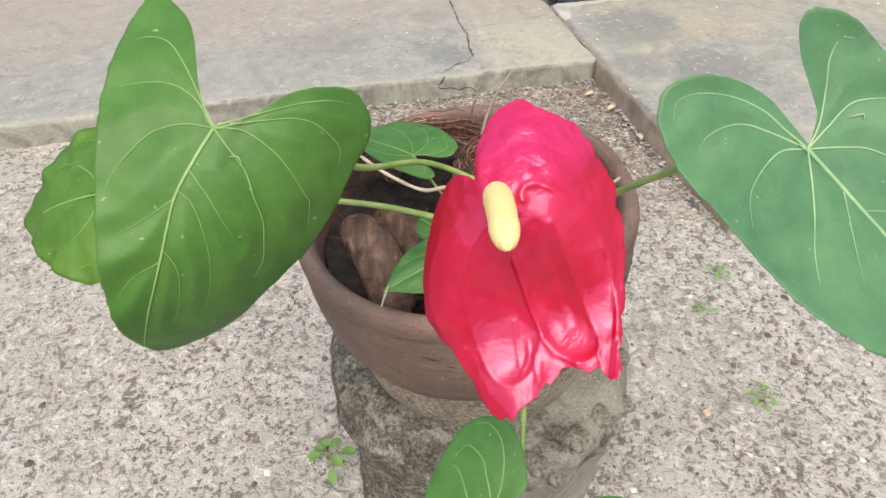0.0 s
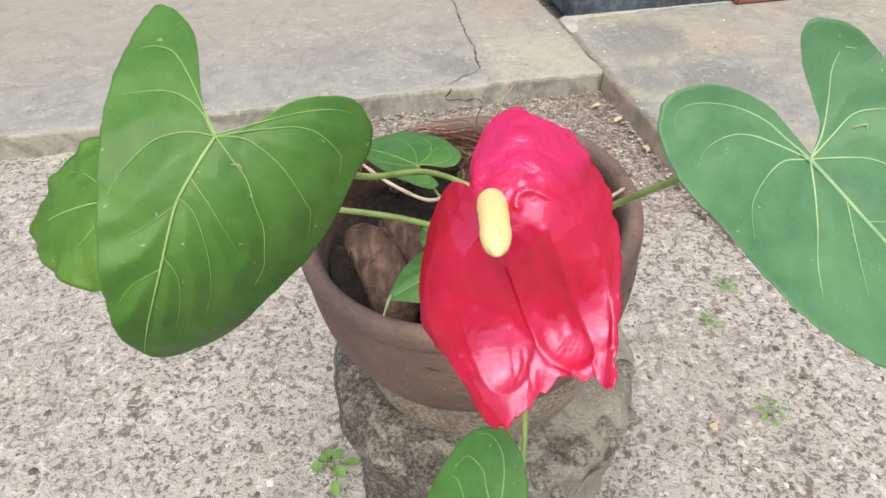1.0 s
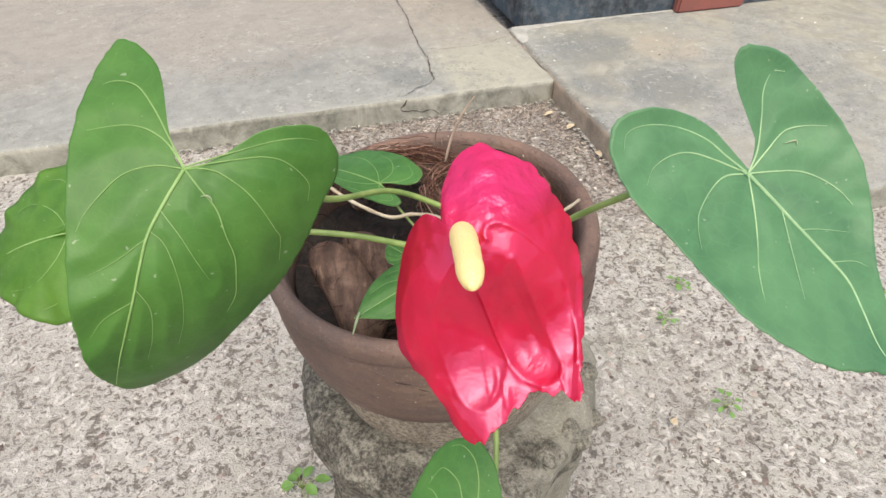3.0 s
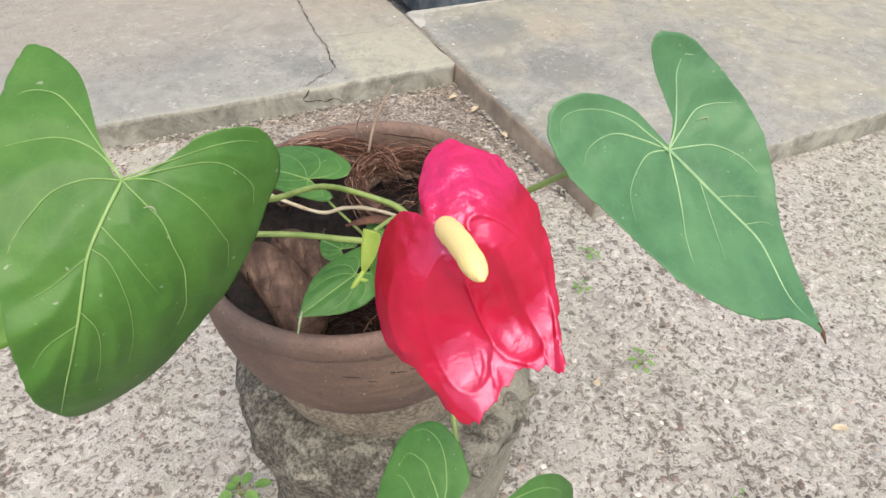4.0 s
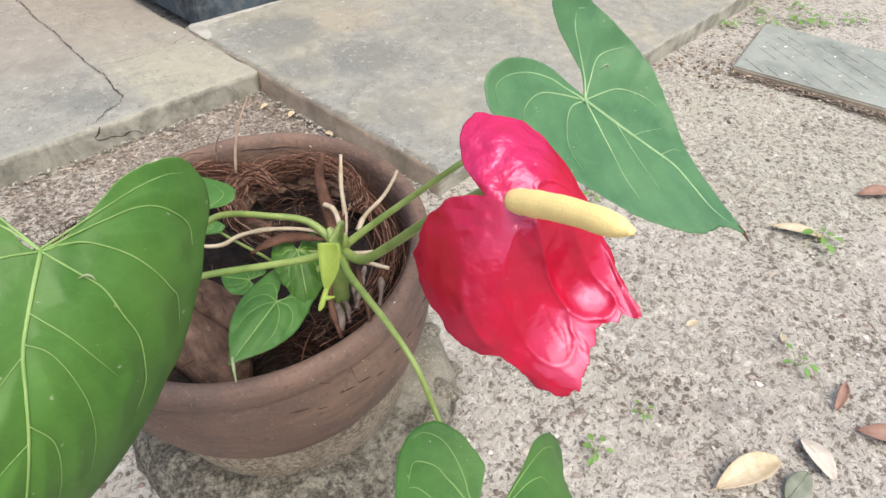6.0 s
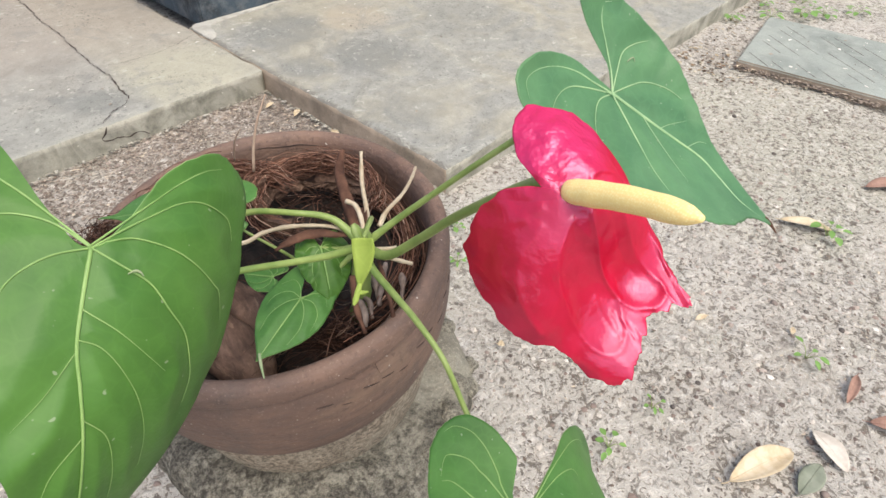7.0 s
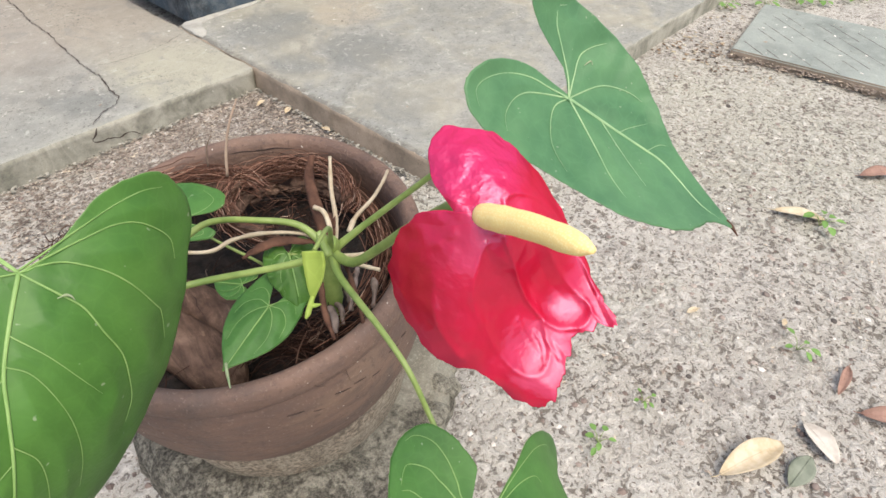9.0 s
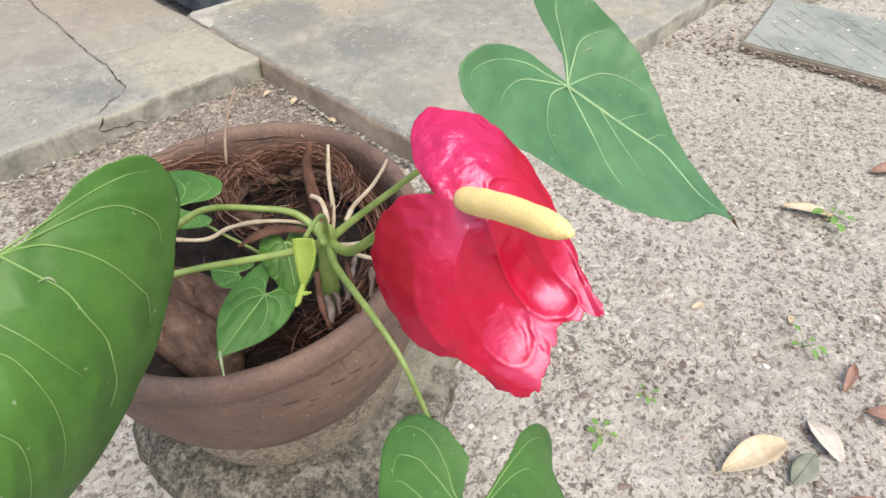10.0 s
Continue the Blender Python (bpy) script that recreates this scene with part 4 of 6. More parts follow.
def coir(seed, count, centre, radius, spread, lo, hi, z, zspread, thick=0.00065, sag=0.012):
    """A nest of long curling fibres."""
    rng = random.Random(seed)
    chunks = []
    for _ in range(count):
        r = radius + rng.gauss(0, spread)
        a = rng.uniform(lo, hi)
        span = rng.uniform(0.4, 1.5)
        tilt = rng.uniform(-1, 1) * sag
        zz = z + rng.gauss(0, zspread)
        wob = rng.uniform(-1, 1) * (3.5 if rng.random() < 0.12 else 1)
        pts = []
        for i in range(6):
            t = a + span * (i / 5 - 0.5)
            rad = r + rng.gauss(0, 0.0016) + 0.006 * wob * (i / 5)
            pts.append((centre[0] + rad * math.cos(t), centre[1] + rad * math.sin(t), zz + tilt * (i / 5 - 0.5) + rng.gauss(0, 0.002)))
        w = thick * rng.uniform(0.4, 1.2)
        chunks.append(tube(pts, [w, w, w * 0.4], 4, 3))
    return chunks


def strays(seed, count, centre, radius, z, zspread, thick=0.0005):
    rng = random.Random(seed)
    chunks = []
    for _ in range(count):
        a, r = rng.uniform(0, 6.283), radius * math.sqrt(rng.random())
        x, y, zz = centre[0] + r * math.cos(a), centre[1] + r * math.sin(a), z + rng.gauss(0, zspread)
        d = rng.uniform(0, 6.283)
        ln = rng.uniform(0.012, 0.04)
        pts = []
        for i in range(4):
            d += rng.gauss(0, 0.45)
            pts.append((x, y, zz))
            x, y, zz = x + ln / 3 * math.cos(d), y + ln / 3 * math.sin(d), zz + rng.gauss(0, 0.004)
        w = thick * rng.uniform(0.5, 1.3)
        chunks.append(tube(pts, [w, w, w * 0.4], 4, 2))
    return chunks


def fibres(name, chunks, label, material=COIR):
    verts, faces = merge(chunks)
    ob = mesh_object(name, verts, faces, material)
    return tagged(ob, label, "coir fibre", kind="stuff")


fibres("coir_nest", coir(1, 480, (0.252, 0.664), 0.066, 0.0045, -0.5, 3.7, 0.632, 0.006, 0.0005) + coir(2, 26, (0.252, 0.660), 0.036, 0.014, 0, 6.28, 0.596, 0.008, 0.0005)
       + coir(3, 210, (0.188, 0.628), 0.140, 0.006, -0.9, 1.3, 0.604, 0.010, 0.0005), "nest of reddish-brown coir fibre curled inside the pot")
fibres("coir_bundle", coir(4, 380, (0.158, 0.672), 0.082, 0.006, 0.75, 2.6, 0.636, 0.006, 0.0005), "bundle of brown coir strands by the pot rim")
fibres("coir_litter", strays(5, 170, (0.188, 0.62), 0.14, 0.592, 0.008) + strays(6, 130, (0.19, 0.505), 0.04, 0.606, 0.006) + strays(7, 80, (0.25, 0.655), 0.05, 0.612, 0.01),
       "loose coir strands and rootlets over soil, shade painted into them", COIR_DARK)
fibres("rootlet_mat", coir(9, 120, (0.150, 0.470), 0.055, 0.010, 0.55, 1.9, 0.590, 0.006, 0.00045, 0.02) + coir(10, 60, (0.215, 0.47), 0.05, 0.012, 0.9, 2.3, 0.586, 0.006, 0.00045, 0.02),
       "mat of fine rootlets at the front of the pot, darkened with painted shade", COIR_DARK)



def rim_tuft():
    """A matted dark tuft of rootlets slumped over the pot's lip."""
    rng = random.Random(44)
    chunks = []
    for _ in range(220):
        a = rng.gauss(2.62, 0.10)
        r = 0.168 + rng.gauss(0, 0.008)
        x, y, z = 0.185 + r * math.cos(a), 0.628 + r * math.sin(a), 0.622 + abs(rng.gauss(0, 0.007))
        d, pts = rng.uniform(0, 6.283), []
        for i in range(5):
            d += rng.gauss(0, 0.5)
            pts.append((x, y, z))
            x, y, z = x + 0.006 * math.cos(d), y + 0.006 * math.sin(d), z + rng.gauss(-0.001, 0.002)
        w = rng.uniform(0.0003, 0.0007)
        chunks.append(tube(pts, [w, w, w * 0.5], 4, 2))
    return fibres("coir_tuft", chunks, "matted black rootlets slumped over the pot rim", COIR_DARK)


rim_tuft()


# ---- the anthurium ----
CROWN = Vector((0.232, 0.512, 0.682))
plant = thing("anthurium", "potted anthurium with heart-shaped leaves and one red flower", "plant", at=tuple(CROWN))


def stem(name, points, radii, material, label="", sides=10, wobble=0.0, n=6):
    c = np.array(CROWN)
    verts, faces = tube([np.array(p) - c for p in points], radii, sides, n, wobble)
    return mesh_object(name, verts, faces, material, plant, label)


# short trunk with its sheath scars
stem("crown", [(0.228, 0.520, 0.585), (0.23, 0.516, 0.64), (0.232, 0.512, 0.685), (0.231, 0.507, 0.70)], [0.010, 0.009, 0.0085, 0.005], STEM, "short green crown of the plant", 12, 0.25)

LEFT_EDGE = [(0.0015, 0.0001), (-0.0146, -0.0107), (-0.0344, -0.0317), (-0.0628, -0.0402), (-0.0816, -0.0218), (-0.0784, 0.0074), (-0.0755, 0.0371), (-0.0682, 0.0645),
             (-0.0551, 0.0926), (-0.0439, 0.124), (-0.0286, 0.1445), (-0.004, 0.1482), (0.0128, 0.1267), (0.025, 0.1008), (0.0338, 0.0761), (0.0425, 0.0518), (0.0507, 0.0276),
             (0.0576, 0.0043), (0.0585, -0.0196), (0.052, -0.0418), (0.0287, -0.0382), (0.0133, -0.0138)]
LEFT_BEND = (-0.264, 0.586, -0.541, 0.554, -0.371, 0.267, 0.015, 0.052, -0.027)
left_leaf = leaf(plant, (0.0517, 0.3913, 0.8579), (-0.4101, -0.3301, -0.8502), (0.2128, -0.9411, 0.2627), LEFT_EDGE, LEFT_BEND,
     [[(0, 0.0), (0.0041, 0.0165), (0.0074, 0.0354), (0.0067, 0.0517), (0.0053, 0.0708), (0.0044, 0.0932), (0.004, 0.1114), (0.0026, 0.1405)],
      [(0, -0.0005), (0.0112, -0.0102), (0.0222, -0.019), (0.0334, -0.025), (0.042, -0.0247), (0.0498, -0.0209), (0.0545, -0.0150)],
      [(0, 0), (0.0108, -0.0076), (0.0212, -0.0099), (0.0303, -0.0086), (0.0398, -0.0043), (0.0511, 0.0027)],
      [(0, 0), (0.0126, 0.0032), (0.0225, 0.009), (0.029, 0.0156), (0.0341, 0.0253), (0.0385, 0.0367), (0.0397, 0.0453)],
      [(0, -0.001), (-0.0129, -0.0102), (-0.0226, -0.0167), (-0.038, -0.0261), (-0.0522, -0.0318), (-0.0638, -0.033)],
      [(0, 0), (-0.011, -0.0065), (-0.024, -0.0129), (-0.0376, -0.0181), (-0.0505, -0.0177), (-0.0653, -0.0093), (-0.069, 0.002)],
      [(0, 0), (-0.0092, -0.0033), (-0.0181, -0.0037), (-0.0317, 0.0007), (-0.0435, 0.0086), (-0.0554, 0.0204), (-0.0597, 0.0257), (-0.0640, 0.0415)],
      [(0, 0), (-0.0114, 0.0072), (-0.0212, 0.0141), (-0.0293, 0.0259), (-0.0375, 0.0378), (-0.0423, 0.0524), (-0.0452, 0.065), (-0.0440, 0.078)],
      [(0.0069, 0.0333), (-0.0009, 0.037), (-0.0087, 0.047), (-0.0165, 0.0624), (-0.0219, 0.0819), (-0.0235, 0.1019)],
      [(0.0049, 0.0222), (-0.0078, 0.0317), (-0.0202, 0.0442), (-0.0285, 0.0532)],
      [(0.0072, 0.0367), (0.0185, 0.0527), (0.0292, 0.0641)],
      [(0.006, 0.064), (-0.004, 0.075), (-0.009, 0.095), (-0.010, 0.115)],
      [(0.0055, 0.072), (0.016, 0.085), (0.020, 0.098)]],
     LEAF, VEIN, (-0.012, 0.035), 0.0042, 0.0006, 0.00068, rings=44, label="large glossy mid-green heart-shaped leaf with pale veins")

RIGHT_EDGE = [(0.0015, -0.0013), (-0.0166, -0.0165), (-0.024, -0.0421), (-0.0366, -0.0578), (-0.0522, -0.0437), (-0.0545, -0.0083), (-0.0508, 0.024), (-0.0393, 0.052),
              (-0.0225, 0.0779), (-0.0075, 0.1079), (0.0049, 0.14), (0.0115, 0.122), (0.0265, 0.1008), (0.0357, 0.0793), (0.0427, 0.0556), (0.0462, 0.0267), (0.0482, -0.0003),
              (0.0501, -0.0279), (0.0444, -0.0537), (0.0289, -0.0656), (0.009, -0.0548), (-0.0014, -0.0306)]
RIGHT_BEND = (0.749, -0.15, 0.506, 0.376, 0.295, 0.013, 0.449, 0.095, -0.121)
right_leaf = leaf(plant, (0.363, 0.3945, 0.8432), (0.5547, -0.6656, -0.4992), (-0.4734, -0.7459, 0.4686), RIGHT_EDGE, RIGHT_BEND,
     [[(0, 0), (-0.0011, 0.0189), (-0.0019, 0.0388), (-0.0029, 0.0585), (-0.0034, 0.0784), (0.0004, 0.094), (0.0060, 0.1136), (0.0062, 0.1345)],
      [(0, 0), (-0.0117, -0.0077), (-0.0243, -0.0214), (-0.0336, -0.0327), (-0.0426, -0.038), (-0.0478, -0.034)],
      [(0, 0), (-0.0144, -0.0039), (-0.0281, -0.0072), (-0.0381, -0.0029), (-0.0469, 0.0047)],
      [(0, 0), (-0.0118, 0.0084), (-0.0211, 0.0165), (-0.0268, 0.0267), (-0.0302, 0.0384), (-0.0306, 0.0492)],
      [(0, -0.001), (0.0025, -0.0152), (0.0047, -0.0294), (0.0113, -0.0432), (0.0216, -0.0539), (0.0317, -0.0568), (0.0389, -0.0501)],
      [(0, 0), (0.0082, -0.0172), (0.0151, -0.0284), (0.0235, -0.0334), (0.0336, -0.0334), (0.0410, -0.0280)],
      [(0, 0), (0.0094, -0.0064), (0.0191, -0.0052), (0.0297, 0.0003), (0.0353, 0.0068), (0.0402, 0.0168)],
      [(0, 0), (0.0078, 0.0153), (0.0168, 0.0305), (0.026, 0.0438), (0.0330, 0.058)],
      [(-0.0018, 0.042), (-0.0096, 0.0486), (-0.0201, 0.0599)],
      [(-0.0032, 0.0659), (-0.0123, 0.0735), (-0.0157, 0.0803)],
      [(-0.001, 0.028), (0.010, 0.052), (0.018, 0.070)]],
     LEAF_SKY, VEIN_BLUE, (-0.002, 0.025), 0.0030, 0.0008, 0.00075, rings=40, label="large bluish-green heart-shaped leaf with pale veins and pointed tip")


def scar(blade_ob, points, label):
    vv, ff = tube([(x, y, z) for x, y, z in points], [0.0002, 0.0006, 0.0005, 0.0002], 6, 4, 0.4, flat=0.35)
    return mesh_object("scar", vv, ff, SCAR, blade_ob, label)


def on_blade(co, x, y):
    return (x, y, float(bend(co, x, y)) + 0.0022)


# dark shrivelled end of the right leaf
vv, ff = tube([(0.0042, 0.136, float(bend(RIGHT_BEND, 0.0042, 0.136)) + 0.0002), (0.0055, 0.1415, float(bend(RIGHT_BEND, 0.0055, 0.1415))), (0.0085, 0.147, float(bend(RIGHT_BEND, 0.0085, 0.147)) - 0.0015)], [0.0014, 0.0013, 0.0004], 6, 5)
mesh_object("leaf_tip", vv, ff, BROWN, right_leaf, "dry dark brown leaf tip")

scar(left_leaf, [on_blade(LEFT_BEND, x, y) for x, y in ((-0.0115, 0.0092), (-0.0145, 0.0080), (-0.0165, 0.0086), (-0.0178, 0.0102))], "pale healed scratch")
scar(right_leaf, [on_blade(RIGHT_BEND, x, y) for x, y in ((-0.0245, -0.0015), (-0.0272, -0.0005), (-0.0300, 0.0012), (-0.0285, 0.0035))], "pale healed scratch")


def heart(length, width, lobe=0.34, lean=0.0, tail=0.0):
    """The outline of a heart-shaped blade; lobes reach back past the petiole."""
    half = [(0.10, -0.08), (0.25, -0.26), (0.5, -0.36 * lobe / 0.34), (0.8, -0.28 * lobe / 0.34), (0.98, 0.0), (0.96, 0.25), (0.8, 0.5), (0.52, 0.72), (0.24, 0.88), (0.08, 0.97)]
    w = width / 2
    right = [(-x * w * (1 + lean), y * length) for x, y in half]
    left = [(x * w * (1 - lean), y * length) for x, y in half]
    return [(0, 0.0)] + right + [(tail * 0.2 * width, (1.0 + tail) * length)] + left[::-1]


def heart_veins(length, width, lobe=0.34, lean=0.0):
    out = [[(0, 0), (0, 0.35 * length), (0, 0.7 * length), (0, 0.97 * length)]]
    for s, k in ((-1, 1 + lean), (1, 1 - lean)):
        w = s * k * width / 2
        out.append([(0, 0), (0.25 * w, -0.16 * length), (0.55 * w, -0.22 * length), (0.8 * w, -0.1 * length)])
        out.append([(0, 0), (0.4 * w, -0.03 * length), (0.72 * w, 0.1 * length), (0.8 * w, 0.32 * length)])
        out.append([(0, 0), (0.3 * w, 0.14 * length), (0.5 * w, 0.38 * length), (0.46 * w, 0.66 * length)])
    return out


def heart_leaf(node, tip, facing, width, co, blade, veinm, label, lobe=0.34, lean=0.0, tail=0.0, wave=0.0004, quilt=0.0016, vr=0.0005):
    d = Vector(tip) - Vector(node)
    ln = d.length
    return leaf(plant, node, d, facing, heart(ln, width, lobe, lean, tail), co, heart_veins(ln, width, lobe, lean), blade, veinm, (0, 0.28 * ln), quilt, wave, vr, label, 16, 8)


# lower leaf hanging towards the viewer
leaf(plant, (0.236, 0.268, 0.66), (-0.2039, -0.7645, -0.6116), (-0.0287, -0.6198, 0.7843),
     [(0.034, 0.007), (0.0272, 0.0046), (0.0156, 0.0002), (0.0035, -0.0060), (-0.0103, -0.012), (-0.0254, -0.0195), (-0.0376, -0.0215), (-0.0557, -0.0182), (-0.071, -0.0085), (-0.072, 0.0015), (-0.061, 0.008), (-0.052, 0.0125),
      (-0.050, 0.03), (-0.045, 0.06), (-0.02, 0.1), (0.008, 0.122), (0.03, 0.102), (0.055, 0.07), (0.072, 0.036), (0.0785, 0.008), (0.0776, -0.010), (0.0718, -0.0270), (0.0662, -0.040), (0.0590, -0.0488), (0.0510, -0.0535),
      (0.0430, -0.0548), (0.0345, -0.0515), (0.0272, -0.044), (0.0232, -0.035), (0.0202, -0.0258), (0.0203, -0.0200), (0.0255, -0.0136), (0.031, -0.0055), (0.0335, 0.003)],
     (0.398, 0.454, -0.738, 0.258, 0.18, -0.041, 0.002, 0.007, -0.014),
     [[(0.034, 0.010), (0.022, 0.04), (0.012, 0.08), (0.008, 0.118)],
      [(0.034, 0.010), (0.036, -0.0082), (0.0348, -0.018), (0.0357, -0.0323), (0.0402, -0.0437), (0.0488, -0.0495), (0.0566, -0.0471)],
      [(0.034, 0.010), (0.0411, -0.013), (0.0447, -0.0208), (0.0483, -0.0287), (0.0566, -0.0337), (0.0612, -0.032), (0.0664, -0.0228)],
      [(0.034, 0.010), (0.05, -0.002), (0.058, -0.014), (0.0624, -0.0192), (0.0668, -0.0202)],
      [(0.034, 0.010), (0.018, 0.0022), (0.0003, -0.0058), (-0.0171, -0.0108), (-0.0359, -0.013), (-0.0517, -0.0095), (-0.0586, -0.0043)],
      [(0.034, 0.010), (0.0187, 0.0042), (0.0045, -0.0002), (-0.0089, -0.0022), (-0.0224, -0.0004), (-0.0268, 0.0054)],
      [(0.034, 0.010), (0.0, 0.02), (-0.02, 0.05), (-0.016, 0.085)],
      [(0.034, 0.010), (0.05, 0.02), (0.055, 0.045), (0.045, 0.07)]],
     LEAF_SMALL, VEIN, (0.048, 0.018), 0.0020, 0.0004, 0.0007, "lower bright green heart-shaped leaf with folded lobes")
# leaf behind the large one
heart_leaf((-0.070, 0.452, 0.768), (-0.152, 0.444, 0.757), (0.1, -0.5, 0.85), 0.124, (0, 0, -0.3, 0, -0.5, 0, 0, 0, 0), LEAF_YELLOW, VEIN, "yellowish-green leaf with a wavy edge behind the large leaf", 0.5, 0.0, 0.0, 0.0025)
# small leaves inside the pot
heart_leaf((0.170, 0.511, 0.652), (0.117, 0.475, 0.648), (0.0, -0.35, 1.0), 0.055, (0, 0, -0.8, 0, -0.12, 0, 0, 0, 0), LEAF_SMALL, VEIN, "small fresh green heart-shaped leaf with a tail tip", 0.5, 0.0, 0.03)
heart_leaf((0.203, 0.536, 0.676), (0.193, 0.494, 0.655), (0.0, -0.4, 1.0), 0.05, (0, 0, -1.6, 0, -0.8, 0, 0, 0, 0), LEAF_DARK, VEIN, "small folded dark green leaf in the pot", 0.3, 0.1, 0.1, 0.0016)
heart_leaf((0.160, 0.548, 0.652), (0.142, 0.572, 0.645), (0.1, -0.3, 1.0), 0.034, (0, 0, -0.8, 0, 0, 0, 0, 0, 0), LEAF_SMALL, VEIN, "tiny green leaf half hidden in the pot")
heart_leaf((0.136, 0.610, 0.693), (0.054, 0.684, 0.684), (0.12, -0.58, 0.80), 0.062, (0, 0, -0.5, 0, -0.2, 0, 0, 0, 0), LEAF_SMALL, VEIN, "small green leaf over the coconut husk", 0.3, -0.35, 0.2)

# petioles
stem("petiole", [CROWN, (0.219, 0.541, 0.697), (0.191, 0.561, 0.702), (0.150, 0.548, 0.728), (0.108, 0.478, 0.772), (0.077, 0.430, 0.822), (0.0545, 0.395, 0.8545)], [0.004, 0.003, 0.0026, 0.0025, 0.0026, 0.0022], STEM)
stem("petiole", [CROWN, (0.2, 0.505, 0.692), (0.165, 0.504, 0.702), (0.119, 0.500, 0.718), (0.06, 0.495, 0.730), (-0.004, 0.475, 0.750), (-0.069, 0.4525, 0.7675)], [0.004, 0.003, 0.0026, 0.0025, 0.0024], STEM)
stem("petiole", [CROWN, (0.256, 0.502, 0.704), (0.283, 0.477, 0.742), (0.303, 0.44, 0.79), (0.332, 0.408, 0.832), (0.3625, 0.396, 0.842)], [0.004, 0.0029, 0.0025, 0.0023, 0.002], STEM)
stem("petiole", [CROWN, (0.224, 0.482, 0.684), (0.221, 0.442, 0.690), (0.221, 0.408, 0.690), (0.223, 0.375, 0.678), (0.226, 0.349, 0.645), (0.219, 0.31, 0.638), (0.2002, 0.258, 0.6550)], [0.0040, 0.0029, 0.0023, 0.0021, 0.002], STEM)
stem("petiole", [CROWN, (0.212, 0.52, 0.66), (0.190, 0.515, 0.645), (0.171, 0.5115, 0.651)], [0.003, 0.0016, 0.0012], STEM)
stem("petiole", [CROWN, (0.218, 0.53, 0.672), (0.2035, 0.5355, 0.6755)], [0.003, 0.0016, 0.0012], STEM)
stem("petiole", [(0.215, 0.545, 0.60), (0.19, 0.56, 0.645), (0.158, 0.584, 0.676), (0.1365, 0.610, 0.6925)], [0.002, 0.0015, 0.0013, 0.0011], STEM)
# flower stalk, thick and bent, behind the spathe
stem("flower_stalk", [CROWN, (0.236, 0.478, 0.695), (0.243, 0.440, 0.738), (0.240, 0.400, 0.785), (0.226, 0.350, 0.838), (0.205, 0.300, 0.888), (0.1895, 0.2735, 0.9085)], [0.0046, 0.0038, 0.0032, 0.0029, 0.0028], STEM, "smooth green flower stalk")

# spathe: a heart folded back at its top lobe, with a keel down the middle and two embossed pockets
SPATHE_EDGE = [(0.0002, 0.0003), (0.0093, -0.0066), (0.0070, -0.0167), (-0.002, -0.0209), (-0.0172, -0.0128), (-0.0252, -0.0024), (-0.0318, 0.0112), (-0.0358, 0.0300), (-0.0366, 0.0470), (-0.0368, 0.0535), (-0.0373, 0.0592), (-0.0300, 0.0583),
               (-0.0198, 0.0598), (-0.0125, 0.0660), (-0.0064, 0.0715), (0.0000, 0.0745), (0.0085, 0.0690), (0.0152, 0.0565), (0.0268, 0.0520), (0.0325, 0.0425), (0.0354, 0.0300), (0.0310, 0.0155), (0.0213, 0.0030), (0.0115, -0.0010)]
SPATHE_FORM = (3.263, -7.322, 12.934, 2.724, 29.916, 0.13, 29.337, -27.218, 20.426, -24.377, -6.076, -28.708, -50.046, -33.5, -42.415, -8.902, 5.795, -1.439, 26.693, 47.458, 8.549)
OUTER_RIDGE = [(-0.0092, 0.0034), (-0.0086, 0.0018), (-0.0095, 0.0), (-0.012, -0.0007), (-0.015, 0.0003), (-0.0194, 0.0036), (-0.023, 0.0079), (-0.0279, 0.0158), (-0.0304, 0.0221), (-0.0326, 0.0307), (-0.034, 0.0386), (-0.0349, 0.0448), (-0.0352, 0.050)]
KEEL = [(-0.0052, 0.010), (-0.0063, 0.0241), (-0.007, 0.0309), (-0.0086, 0.0398), (-0.0105, 0.0458), (-0.013, 0.0511), (-0.0169, 0.0549), (-0.0215, 0.0565), (-0.0251, 0.0567), (-0.0285, 0.0555), (-0.0304, 0.0534), (-0.0303, 0.0511)]
INNER_CREASE = [(-0.0172, 0.0112), (-0.0204, 0.0211), (-0.0221, 0.0299), (-0.0241, 0.0384), (-0.0267, 0.045), (-0.0293, 0.0497)]
LEFT_RIDGE = [(0.0012, 0.0105), (0.0039, 0.0134), (0.0081, 0.0199), (0.0101, 0.0257), (0.0107, 0.0326), (0.0097, 0.0417), (0.0078, 0.0506), (0.0053, 0.057), (0.0025, 0.061), (-0.0012, 0.0634), (-0.0049, 0.0637), (-0.0083, 0.062), (-0.0105, 0.0592), (-0.0116, 0.0549), (-0.0121, 0.051)]


def spathe_height(x, y):
    """The spathe's smooth form, a quintic in units of 40 mm, heights in millimetres."""
    u, v = np.asarray(x) / 0.04, (np.asarray(y) - 0.028) / 0.04
    terms = [(i, s - i) for s in range(6) for i in range(s + 1)]
    return 0.001 * sum(k * u ** i * v ** j for k, (i, j) in zip(SPATHE_FORM, terms))


def within_loop(pts, loop):
    inside = np.zeros(len(pts), bool)
    for p, q in zip(loop, np.roll(loop, -1, 0)):
        inside ^= ((p[1] > pts[:, 1]) != (q[1] > pts[:, 1])) & (pts[:, 0] < (q[0] - p[0]) * (pts[:, 1] - p[1]) / (q[1] - p[1] + 1e-12) + p[0])
    return inside


